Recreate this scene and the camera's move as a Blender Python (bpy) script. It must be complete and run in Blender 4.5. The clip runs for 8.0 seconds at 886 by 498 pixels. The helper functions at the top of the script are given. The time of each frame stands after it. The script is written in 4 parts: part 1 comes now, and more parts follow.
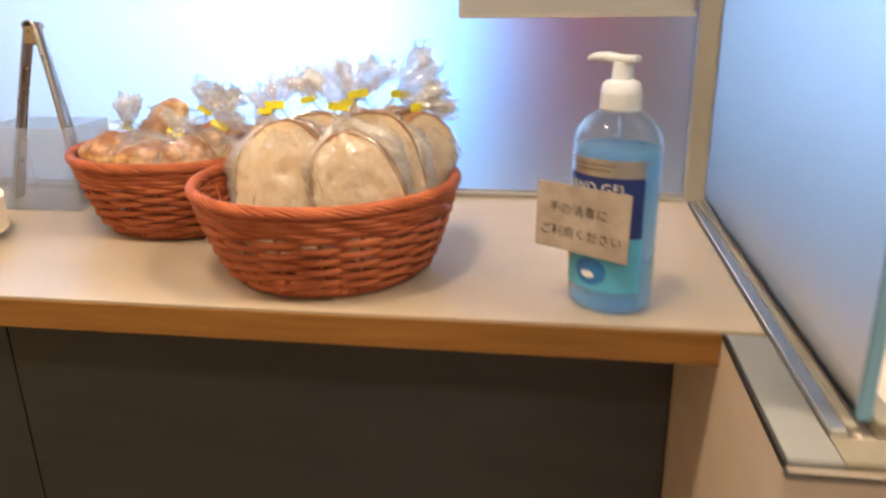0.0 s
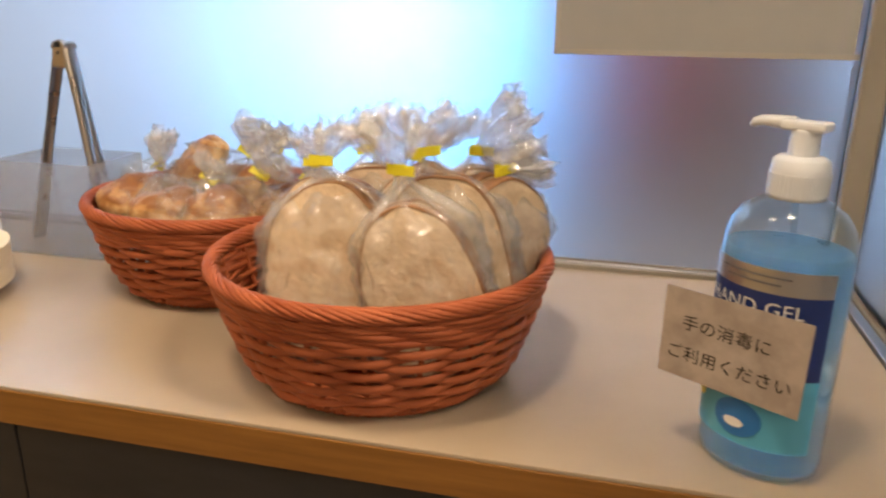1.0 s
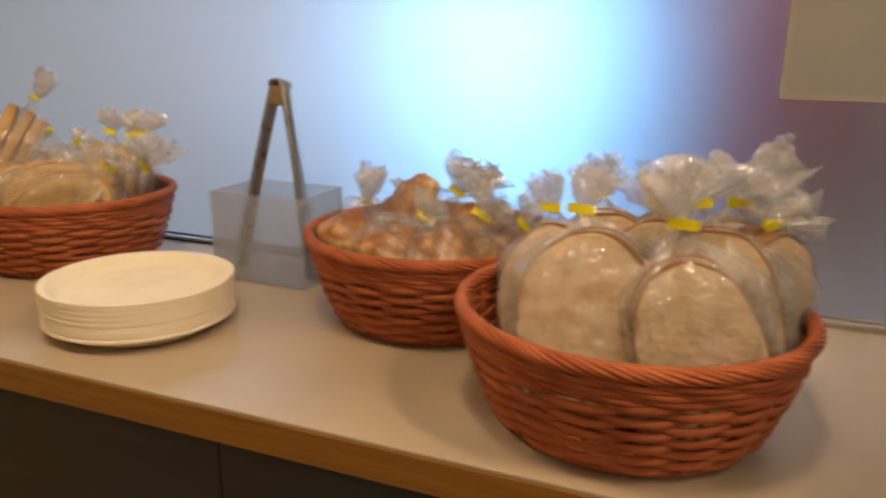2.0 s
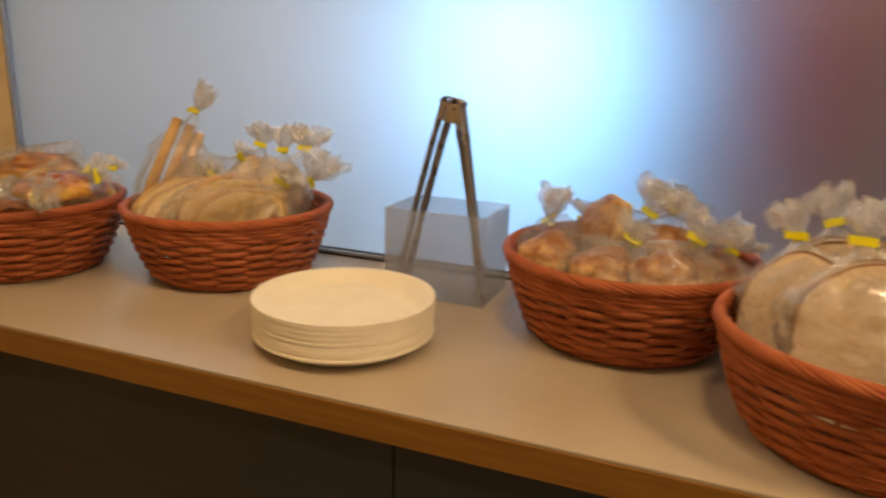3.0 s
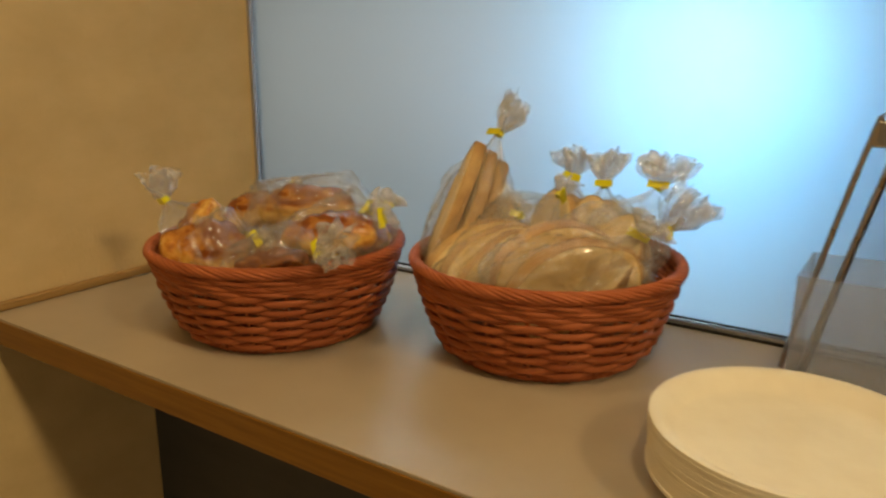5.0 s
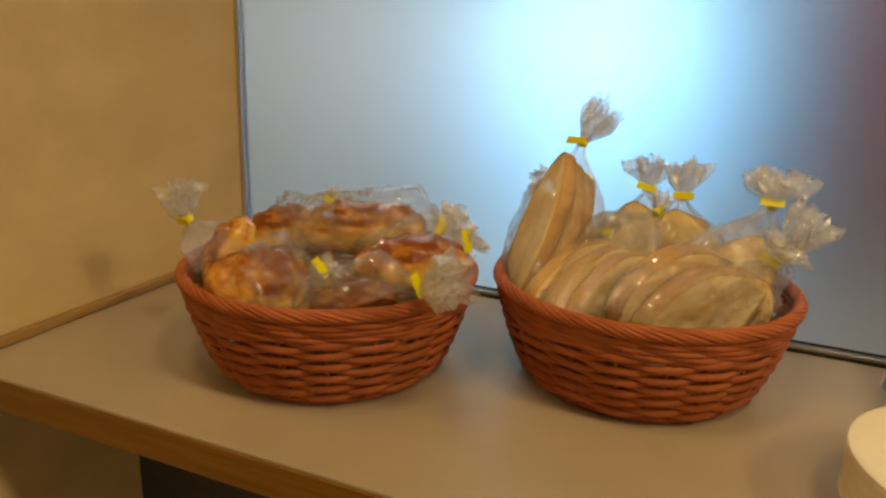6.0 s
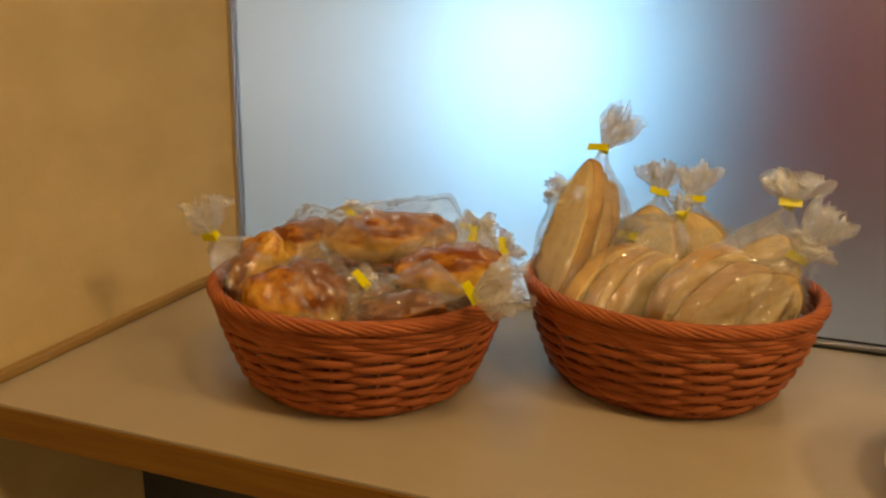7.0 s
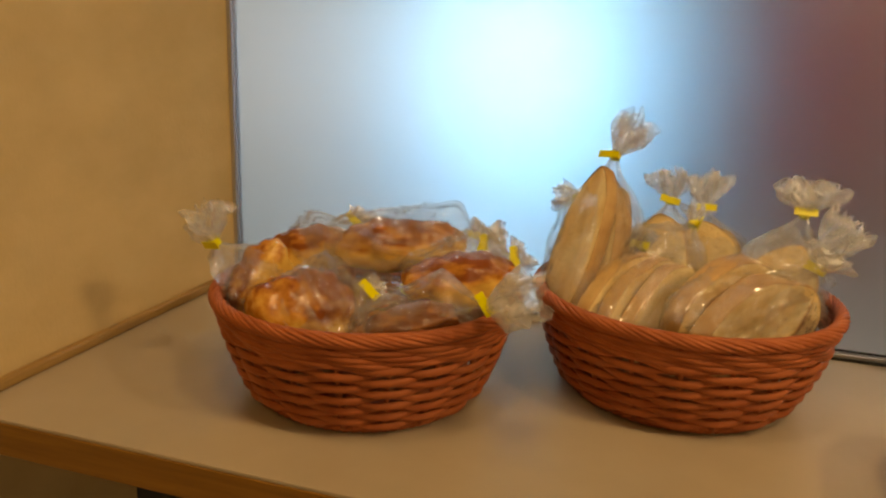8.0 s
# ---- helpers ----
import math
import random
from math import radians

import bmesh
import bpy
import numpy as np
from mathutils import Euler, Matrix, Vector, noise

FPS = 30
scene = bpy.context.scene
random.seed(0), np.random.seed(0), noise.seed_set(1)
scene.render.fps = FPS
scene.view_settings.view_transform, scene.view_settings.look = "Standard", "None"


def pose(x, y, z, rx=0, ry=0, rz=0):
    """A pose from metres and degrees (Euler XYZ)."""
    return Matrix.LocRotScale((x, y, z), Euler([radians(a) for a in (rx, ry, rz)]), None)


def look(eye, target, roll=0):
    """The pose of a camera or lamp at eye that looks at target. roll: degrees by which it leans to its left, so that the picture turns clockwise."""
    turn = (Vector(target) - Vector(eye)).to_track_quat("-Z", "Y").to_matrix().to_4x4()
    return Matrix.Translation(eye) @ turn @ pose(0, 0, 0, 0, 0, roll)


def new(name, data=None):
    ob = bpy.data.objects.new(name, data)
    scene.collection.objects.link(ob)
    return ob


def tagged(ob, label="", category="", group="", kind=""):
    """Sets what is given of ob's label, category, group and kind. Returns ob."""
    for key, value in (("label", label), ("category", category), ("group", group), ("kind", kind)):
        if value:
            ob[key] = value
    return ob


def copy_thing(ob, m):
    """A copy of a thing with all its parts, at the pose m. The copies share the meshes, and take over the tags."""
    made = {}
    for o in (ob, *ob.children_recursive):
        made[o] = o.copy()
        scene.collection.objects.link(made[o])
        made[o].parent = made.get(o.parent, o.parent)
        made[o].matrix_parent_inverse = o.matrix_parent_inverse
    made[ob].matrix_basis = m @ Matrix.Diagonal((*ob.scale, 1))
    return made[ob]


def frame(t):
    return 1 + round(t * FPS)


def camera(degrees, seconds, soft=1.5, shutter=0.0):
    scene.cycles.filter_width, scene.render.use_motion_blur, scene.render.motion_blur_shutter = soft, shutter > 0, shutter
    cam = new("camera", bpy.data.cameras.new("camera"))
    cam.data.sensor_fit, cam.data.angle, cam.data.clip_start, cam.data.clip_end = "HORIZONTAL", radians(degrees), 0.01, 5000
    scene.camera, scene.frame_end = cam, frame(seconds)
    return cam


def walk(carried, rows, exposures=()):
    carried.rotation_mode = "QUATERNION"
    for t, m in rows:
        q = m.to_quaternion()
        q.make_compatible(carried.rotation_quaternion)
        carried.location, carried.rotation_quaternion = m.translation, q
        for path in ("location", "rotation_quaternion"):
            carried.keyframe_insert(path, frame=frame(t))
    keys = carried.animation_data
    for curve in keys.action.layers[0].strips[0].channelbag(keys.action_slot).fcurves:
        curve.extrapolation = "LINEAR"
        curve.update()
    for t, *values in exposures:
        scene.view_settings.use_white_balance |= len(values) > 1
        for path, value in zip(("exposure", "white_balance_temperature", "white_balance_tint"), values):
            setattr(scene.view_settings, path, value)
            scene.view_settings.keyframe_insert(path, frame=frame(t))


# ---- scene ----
cam = camera(62.1, 8.0, soft=2.3, shutter=0.5)
PATH = [
    (0, (1.486, -0.56, 1.157), (1.195, 1.308, 0.504), -0.9),
    (0.2, (1.488, -0.503, 1.154), (1.128, 1.366, 0.538), 0.5),
    (0.5, (1.472, -0.439, 1.158), (1.054, 1.427, 0.573), 1.5),
    (1, (1.441, -0.393, 1.161), (0.983, 1.46, 0.566), 0.7),
    (1.5, (1.393, -0.4, 1.17), (0.847, 1.442, 0.613), 1.2),
    (2, (1.326, -0.419, 1.173), (0.619, 1.376, 0.644), 0.9),
    (2.2, (1.303, -0.43, 1.171), (0.567, 1.355, 0.651), 1.1),
    (3.3, (1.071, -0.519, 1.192), (0.372, 1.28, 0.67), 1.8),
    (3.5, (1.037, -0.527, 1.183), (0.3, 1.264, 0.686), 1.9),
    (3.8, (0.986, -0.486, 1.179), (0.095, 1.236, 0.685), 1.3),
    (4, (0.936, -0.455, 1.184), (-0.012, 1.229, 0.667), 1.0),
    (4.5, (0.876, -0.395, 1.176), (-0.119, 1.268, 0.68), 0.9),
    (4.8, (0.85, -0.372, 1.174), (-0.2, 1.253, 0.677), 0.5),
    (5, (0.833, -0.361, 1.175), (-0.229, 1.257, 0.67), 0.4),
    (5.2, (0.81, -0.354, 1.175), (-0.284, 1.245, 0.682), 0.7),
    (6.3, (0.568, -0.385, 1.194), (-0.083, 1.42, 0.632), 1.9),
    (6.5, (0.557, -0.395, 1.187), (-0.084, 1.427, 0.667), 1.7),
    (7, (0.537, -0.405, 1.185), (-0.048, 1.435, 0.665), 1.7),
    (7.5, (0.525, -0.398, 1.184), (-0.045, 1.449, 0.67), 2.2),
    (8, (0.515, -0.393, 1.183), (-0.042, 1.46, 0.677), 2.2),
]
EXPOSURES = [(0.0, 0.43, 5500, 9), (0.5, 0.22, 5500, 9), (1.0, -0.03, 5700, 10), (1.5, -0.28, 6000, 11), (2.0, -0.54, 6400, 12), (3.5, -0.62, 7300, 9),
             (4.0, -0.65, 7400, 4), (4.5, -0.84, 7050, -1), (5.0, -0.84, 7050, -2), (6.5, -0.8, 7950, 2), (8.0, -0.8, 8250, 5)]
walk(cam, [(t, look(eye, target, roll)) for t, eye, target, roll in PATH], EXPOSURES)
scene.cycles.transparent_max_bounces = 32

# ---- world and lights ----
world = bpy.data.worlds.new("world")
scene.world = world
world.use_nodes = True
world.node_tree.nodes["Background"].inputs[0].default_value = (0.55, 0.6, 0.7, 1)
world.node_tree.nodes["Background"].inputs[1].default_value = 0.05


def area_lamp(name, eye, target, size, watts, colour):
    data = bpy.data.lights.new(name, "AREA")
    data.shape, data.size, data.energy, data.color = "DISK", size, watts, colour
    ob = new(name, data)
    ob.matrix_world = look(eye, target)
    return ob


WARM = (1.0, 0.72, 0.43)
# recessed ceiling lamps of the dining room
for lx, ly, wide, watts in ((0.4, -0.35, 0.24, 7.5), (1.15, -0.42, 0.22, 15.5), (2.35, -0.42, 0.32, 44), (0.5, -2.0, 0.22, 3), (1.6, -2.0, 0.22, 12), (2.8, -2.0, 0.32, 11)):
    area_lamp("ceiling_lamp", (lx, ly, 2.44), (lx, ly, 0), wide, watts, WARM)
# unseen fill lamps added behind the frosted screen, for its floor and maroon wall
area_lamp("back_room_fill", (-0.9, 1.9, 2.44), (-0.9, 1.9, 0), 0.8, 55, (0.76, 0.89, 1.0))
area_lamp("back_room_fill", (1.6, 2.9, 2.44), (1.6, 2.9, 0), 0.8, 32, (1.0, 0.72, 0.55))


# ---- materials ----
def material(name, colour=(0.5, 0.5, 0.5), rough=0.5, metal=0.0, **more):
    m = bpy.data.materials.new(name)
    m.use_nodes = True
    b = m.node_tree.nodes["Principled BSDF"]
    b.inputs["Base Color"].default_value = (*colour, 1)
    b.inputs["Roughness"].default_value = rough
    b.inputs["Metallic"].default_value = metal
    for key, value in more.items():
        b.inputs[key.replace("_", " ")].default_value = value
    return m


def node(m, kind, **values):
    n = m.node_tree.nodes.new(kind)
    for key, value in values.items():
        n.inputs[key.replace("_", " ")].default_value = value
    return n


def link(m, a, b):
    m.node_tree.links.new(a, b)


def coords(m, scale=(1, 1, 1), kind="Object"):
    t = node(m, "ShaderNodeTexCoord")
    p = node(m, "ShaderNodeMapping", Scale=scale)
    link(m, t.outputs[kind], p.inputs["Vector"])
    return p.outputs["Vector"]


def ramp(m, source, stops):
    r = node(m, "ShaderNodeValToRGB")
    e = r.color_ramp.elements
    while len(e) < len(stops):
        e.new(0.5)
    for el, (pos, c) in zip(e, stops):
        el.position, el.color = pos, (*c, 1)
    link(m, source, r.inputs[0])
    return r.outputs[0]


def vary(m, dark, light, scale=8.0, stretch=(1, 1, 1), detail=6.0, kind="Object", low=0.3, high=0.7):
    """Base colour that runs between two tones by noise."""
    n = node(m, "ShaderNodeTexNoise", Scale=scale, Detail=detail, Roughness=0.6)
    link(m, coords(m, stretch, kind), n.inputs["Vector"])
    c = ramp(m, n.outputs[0], [(low, dark), (high, light)])
    link(m, c, m.node_tree.nodes["Principled BSDF"].inputs["Base Color"])
    return c


def bump(m, scale, strength, distance=0.001, stretch=(1, 1, 1), detail=4.0, kind="Object", shader=None):
    n = node(m, "ShaderNodeTexNoise", Scale=scale, Detail=detail, Roughness=0.6)
    link(m, coords(m, stretch, kind), n.inputs["Vector"])
    b = node(m, "ShaderNodeBump", Strength=strength, Distance=distance)
    link(m, n.outputs[0], b.inputs["Height"])
    link(m, b.outputs[0], (shader or m.node_tree.nodes["Principled BSDF"]).inputs["Normal"])
    return b


def rough_noise(m, scale, low, high):
    n = node(m, "ShaderNodeTexNoise", Scale=scale, Detail=4.0)
    link(m, coords(m), n.inputs["Vector"])
    r = node(m, "ShaderNodeMapRange", To_Min=low, To_Max=high)
    link(m, n.outputs[0], r.inputs["Value"])
    link(m, r.outputs[0], m.node_tree.nodes["Principled BSDF"].inputs["Roughness"])


LAMINATE = material("worktop_laminate", rough=0.4)
vary(LAMINATE, (0.37, 0.30, 0.215), (0.435, 0.36, 0.265), 5.0)
rough_noise(LAMINATE, 9.0, 0.34, 0.5)
bump(LAMINATE, 900.0, 0.08, 0.0004)

EDGE_WOOD = material("edge_wood", rough=0.42)
vary(EDGE_WOOD, (0.17, 0.072, 0.009), (0.27, 0.125, 0.02), 7.0, (1.2, 14, 22))
bump(EDGE_WOOD, 14.0, 0.1, 0.0006, (2, 40, 60))

TRIM_WOOD = material("trim_wood", rough=0.5)
vary(TRIM_WOOD, (0.27, 0.155, 0.05), (0.40, 0.25, 0.09), 7.0, (14, 1.2, 22))

PANEL_DARK = material("dark_panel", rough=0.5)
vary(PANEL_DARK, (0.034, 0.037, 0.043), (0.047, 0.050, 0.057), 6.0, (1, 1, 5))
bump(PANEL_DARK, 300.0, 0.1, 0.0005)

WALLPAPER = material("wallpaper", rough=0.85)
vary(WALLPAPER, (0.57, 0.425, 0.215), (0.69, 0.525, 0.28), 7.0, (1, 1, 1.6), 8.0)
bump(WALLPAPER, 260.0, 0.35, 0.0012, (1, 1, 0.5), 3.0)

PLASTER = material("plaster", rough=0.85)
vary(PLASTER, (0.34, 0.30, 0.25), (0.4, 0.36, 0.3), 3.0)
bump(PLASTER, 160.0, 0.2, 0.001)

CEILING_PAINT = material("ceiling_paint", rough=0.9)
vary(CEILING_PAINT, (0.52, 0.5, 0.47), (0.58, 0.56, 0.53), 4.0)

FLOOR_CARPET = material("floor_carpet", rough=0.95)
vary(FLOOR_CARPET, (0.19, 0.155, 0.13), (0.27, 0.23, 0.19), 60.0)

FLOOR_PALE = material("polished_floor", rough=0.3)
vary(FLOOR_PALE, (0.36, 0.36, 0.35), (0.44, 0.44, 0.43), 3.0)

BACK_WALL = material("back_room_wall", rough=0.85)
vary(BACK_WALL, (0.34, 0.33, 0.33), (0.4, 0.39, 0.39), 2.0)
RED_WALL = material("maroon_wall", rough=0.8)
vary(RED_WALL, (0.32, 0.058, 0.06), (0.39, 0.072, 0.072), 2.0)
BROWN_WALL = material("brownish_wall", rough=0.8)
vary(BROWN_WALL, (0.16, 0.108, 0.07), (0.2, 0.14, 0.094), 2.0)
TEAL = material("teal_cladding", rough=0.7)
vary(TEAL, (0.10, 0.15, 0.15), (0.14, 0.19, 0.19), 2.0)

END_WALL = material("end_wall_board", rough=0.6)
vary(END_WALL, (0.55, 0.46, 0.39), (0.62, 0.53, 0.45), 5.0, (1, 1, 3))
CAP_GREY = material("grey_cap", rough=0.45, metal=0.1)
vary(CAP_GREY, (0.19, 0.19, 0.185), (0.24, 0.24, 0.235), 12.0)
CREAM = material("cream_trim", rough=0.45)
vary(CREAM, (0.28, 0.25, 0.185), (0.35, 0.315, 0.24), 9.0)
CREAM_LIGHT = material("pale_cream_trim", rough=0.5)
vary(CREAM_LIGHT, (0.29, 0.265, 0.225), (0.35, 0.32, 0.275), 9.0)
BEAD = material("glazing_bead", rough=0.5)
vary(BEAD, (0.16, 0.14, 0.10), (0.23, 0.205, 0.155), 30.0)
GAP = material("dark_gap", (0.02, 0.018, 0.016), 0.7)
ALU = material("aluminium", (0.55, 0.55, 0.56), 0.32, 0.9)
bump(ALU, 400.0, 0.1, 0.0003, (0.05, 1, 1))

STEEL = material("stainless_steel", (0.42, 0.39, 0.35), 0.28, 1.0)
bump(STEEL, 300.0, 0.15, 0.0004, (1, 1, 0.04))
rough_noise(STEEL, 40.0, 0.2, 0.38)

WICKER = material("wicker", rough=0.6, Specular_IOR_Level=0.3)
info = node(WICKER, "ShaderNodeObjectInfo")
wn = node(WICKER, "ShaderNodeTexNoise", Scale=38.0, Detail=5.0)
link(WICKER, coords(WICKER), wn.inputs["Vector"])
wmix = node(WICKER, "ShaderNodeMath")
wmix.operation = "MULTIPLY_ADD"
link(WICKER, info.outputs["Random"], wmix.inputs[0])
wmix.inputs[1].default_value = 0.3
link(WICKER, wn.outputs[0], wmix.inputs[2])
wc = ramp(WICKER, wmix.outputs[0], [(0.3, (0.28, 0.058, 0.016)), (0.62, (0.36, 0.098, 0.034)), (0.95, (0.45, 0.130, 0.048))])
link(WICKER, wc, WICKER.node_tree.nodes["Principled BSDF"].inputs["Base Color"])
bump(WICKER, 220.0, 0.25, 0.0006)

CRUMB = material("bread_crumb", rough=0.85)
vary(CRUMB, (0.58, 0.42, 0.25), (0.76, 0.61, 0.42), 70.0, low=0.3, high=0.58)
bump(CRUMB, 190.0, 0.8, 0.0025)
GOLD_CRUMB = material("golden_crumb", rough=0.75)
vary(GOLD_CRUMB, (0.70, 0.46, 0.16), (0.90, 0.73, 0.40), 34.0, (1.6, 1, 0.6), low=0.3, high=0.6)
bump(GOLD_CRUMB, 190.0, 0.8, 0.0025)
CRUST = material("bread_crust", rough=0.55)
vary(CRUST, (0.17, 0.07, 0.022), (0.38, 0.20, 0.075), 30.0)
bump(CRUST, 120.0, 0.5, 0.0015)
PALE_CRUST = material("pale_crust", rough=0.6)
vary(PALE_CRUST, (0.33, 0.16, 0.05), (0.62, 0.41, 0.17), 20.0)
bump(PALE_CRUST, 120.0, 0.5, 0.0015)


def baked(name, brown, mid, gold, rough):
    """A baked crust: dark on the roll's own upper side, golden at its flanks."""
    m = material(name, rough=rough)
    t = node(m, "ShaderNodeTexCoord")
    s = node(m, "ShaderNodeSeparateXYZ")
    link(m, t.outputs["Generated"], s.inputs[0])
    n = node(m, "ShaderNodeTexNoise", Scale=3.6, Detail=6.0, Roughness=0.55)
    link(m, t.outputs["Generated"], n.inputs["Vector"])
    a = node(m, "ShaderNodeMath")
    a.operation = "MULTIPLY_ADD"
    a.inputs[1].default_value = 0.6
    link(m, s.outputs["Z"], a.inputs[0])
    link(m, n.outputs[0], a.inputs[2])
    c = ramp(m, a.outputs[0], [(0.68, gold), (0.86, mid), (1.0, brown)])
    link(m, c, m.node_tree.nodes["Principled BSDF"].inputs["Base Color"])
    bump(m, 110.0, 0.4, 0.0012)
    return m


ROLL = baked("glazed_roll", (0.22, 0.055, 0.009), (0.50, 0.20, 0.034), (0.78, 0.48, 0.12), 0.26)
# browner front-right roll, the shade on it also put into these colours
SHADED_DARK_ROLL = baked("shaded_dark_roll", (0.15, 0.042, 0.009), (0.36, 0.13, 0.026), (0.66, 0.36, 0.09), 0.26)
BUN = baked("baked_bun", (0.27, 0.11, 0.03), (0.48, 0.26, 0.09), (0.74, 0.55, 0.30), 0.42)


def clear(name, tint, haze, haze_low, haze_high, gloss_rough, fold, crease, gloss_low=0.05, gloss_high=0.3, front=0.35):
    """Thin clear plastic: see-through, a little milky, glossy."""
    m = bpy.data.materials.new(name)
    m.use_nodes = True
    nt = m.node_tree
    nt.nodes.remove(nt.nodes["Principled BSDF"])
    out = nt.nodes["Material Output"]
    see = node(m, "ShaderNodeBsdfTransparent", Color=(*tint, 1))
    milk = node(m, "ShaderNodeBsdfTranslucent", Color=(*haze, 1))
    dif = node(m, "ShaderNodeBsdfDiffuse", Color=(*haze, 1))
    glo = node(m, "ShaderNodeBsdfGlossy", Roughness=gloss_rough)
    n = node(m, "ShaderNodeTexNoise", Scale=45.0, Detail=4.0)
    link(m, coords(m), n.inputs["Vector"])
    r = node(m, "ShaderNodeMapRange", To_Min=haze_low, To_Max=haze_high, From_Min=0.3, From_Max=0.7)
    link(m, n.outputs[0], r.inputs["Value"])
    body = node(m, "ShaderNodeMixShader", Fac=front)
    link(m, milk.outputs[0], body.inputs[1])
    link(m, dif.outputs[0], body.inputs[2])
    veil = node(m, "ShaderNodeMixShader")
    link(m, r.outputs[0], veil.inputs[0])
    link(m, see.outputs[0], veil.inputs[1])
    link(m, body.outputs[0], veil.inputs[2])
    lw = node(m, "ShaderNodeLayerWeight", Blend=0.5)
    f = node(m, "ShaderNodeMapRange", From_Min=0.25, From_Max=1.0, To_Min=gloss_low, To_Max=gloss_high)
    top = node(m, "ShaderNodeMixShader")
    link(m, f.outputs[0], top.inputs[0])
    link(m, veil.outputs[0], top.inputs[1])
    link(m, glo.outputs[0], top.inputs[2])
    link(m, lw.outputs["Facing"], f.inputs["Value"])
    link(m, top.outputs[0], out.inputs["Surface"])
    if fold:
        # crumpled facets at two sizes
        warp = node(m, "ShaderNodeTexNoise", Scale=fold * 0.5, Detail=3.0)
        at = coords(m)
        link(m, at, warp.inputs["Vector"])
        bent = node(m, "ShaderNodeVectorMath")
        bent.operation = "MULTIPLY_ADD"
        bent.inputs[1].default_value = (0.012, 0.012, 0.012)
        link(m, warp.outputs["Color"], bent.inputs[0])
        link(m, at, bent.inputs[2])
        cells = []
        for size in (1.0, 2.7):
            v = node(m, "ShaderNodeTexVoronoi", Scale=fold * size)
            v.feature = "DISTANCE_TO_EDGE"
            link(m, bent.outputs[0], v.inputs["Vector"])
            cells.append(v)
        both = node(m, "ShaderNodeMath")
        both.operation = "MULTIPLY_ADD"
        both.inputs[1].default_value = 0.3
        link(m, cells[1].outputs[0], both.inputs[0])
        link(m, cells[0].outputs[0], both.inputs[2])
        swell = node(m, "ShaderNodeTexNoise", Scale=fold * 0.9, Detail=2.0, Roughness=0.5)
        link(m, coords(m, (1, 1, 0.6)), swell.inputs["Vector"])
        height = node(m, "ShaderNodeMath")
        height.operation = "MULTIPLY_ADD"
        height.inputs[1].default_value = 1.3
        link(m, swell.outputs[0], height.inputs[0])
        link(m, both.outputs[0], height.inputs[2])
        b = node(m, "ShaderNodeBump", Strength=crease, Distance=0.0052)
        link(m, height.outputs[0], b.inputs["Height"])
        link(m, b.outputs[0], glo.inputs["Normal"])
        link(m, b.outputs[0], lw.inputs["Normal"])
    return m


FILM = clear("bag_film", (0.97, 0.97, 0.96), (0.97, 0.96, 0.93), 0.02, 0.13, 0.14, 36.0, 0.9, 0.10, 0.22, 0.75)
FILM_MILKY = clear("milky_bag_film", (0.97, 0.97, 0.96), (0.97, 0.96, 0.94), 0.05, 0.25, 0.14, 40.0, 0.9, 0.10, 0.22, 0.75)
TUFT = clear("gathered_film", (0.98, 0.98, 0.98), (1.0, 0.99, 0.97), 0.10, 0.40, 0.16, 55.0, 1.0, 0.16, 0.3, 0.65)
PET = clear("bottle_plastic", (0.90, 0.96, 1.0), (0.6, 0.8, 0.95), 0.05, 0.06, 0.04, 0, 0, 0.05, 0.6)

ACRYLIC = clear("reeded_acrylic", (0.985, 0.985, 0.985), (0.66, 0.66, 0.65), 0.30, 0.30, 0.12, 0, 0, 0.02, 0.25)

FROSTED = bpy.data.materials.new("frosted_glass")
FROSTED.use_nodes = True
FROSTED.node_tree.nodes.remove(FROSTED.node_tree.nodes["Principled BSDF"])
fg = node(FROSTED, "ShaderNodeBsdfRefraction", Color=(0.93, 0.95, 0.97, 1), Roughness=0.51, IOR=1.45)
fg.distribution = "BECKMANN"
fs = node(FROSTED, "ShaderNodeBsdfGlossy", Color=(0.9, 0.9, 0.9, 1), Roughness=0.55)
fm = node(FROSTED, "ShaderNodeMixShader", Fac=0.005)
link(FROSTED, fg.outputs[0], fm.inputs[1])
link(FROSTED, fs.outputs[0], fm.inputs[2])
link(FROSTED, fm.outputs[0], FROSTED.node_tree.nodes["Material Output"].inputs["Surface"])
bump(FROSTED, 700.0, 0.05, 0.0003, shader=fg)

GLASS_EDGE = material("glass_edge", (0.16, 0.3, 0.42), 0.25)
PAPER_EDGE = material("sleeve_plastic", (0.44, 0.43, 0.4), 0.3)
PAPER = material("poster_paper", rough=0.55)
vary(PAPER, (0.36, 0.365, 0.36), (0.41, 0.415, 0.41), 4.0)
PLATE = material("moulded_pulp", rough=0.75)
vary(PLATE, (0.74, 0.67, 0.53), (0.81, 0.75, 0.61), 25.0)
bump(PLATE, 350.0, 0.3, 0.0006)
YELLOW = material("yellow_tie", rough=0.35)
vary(YELLOW, (0.70, 0.62, 0.008), (0.82, 0.76, 0.02), 60.0)

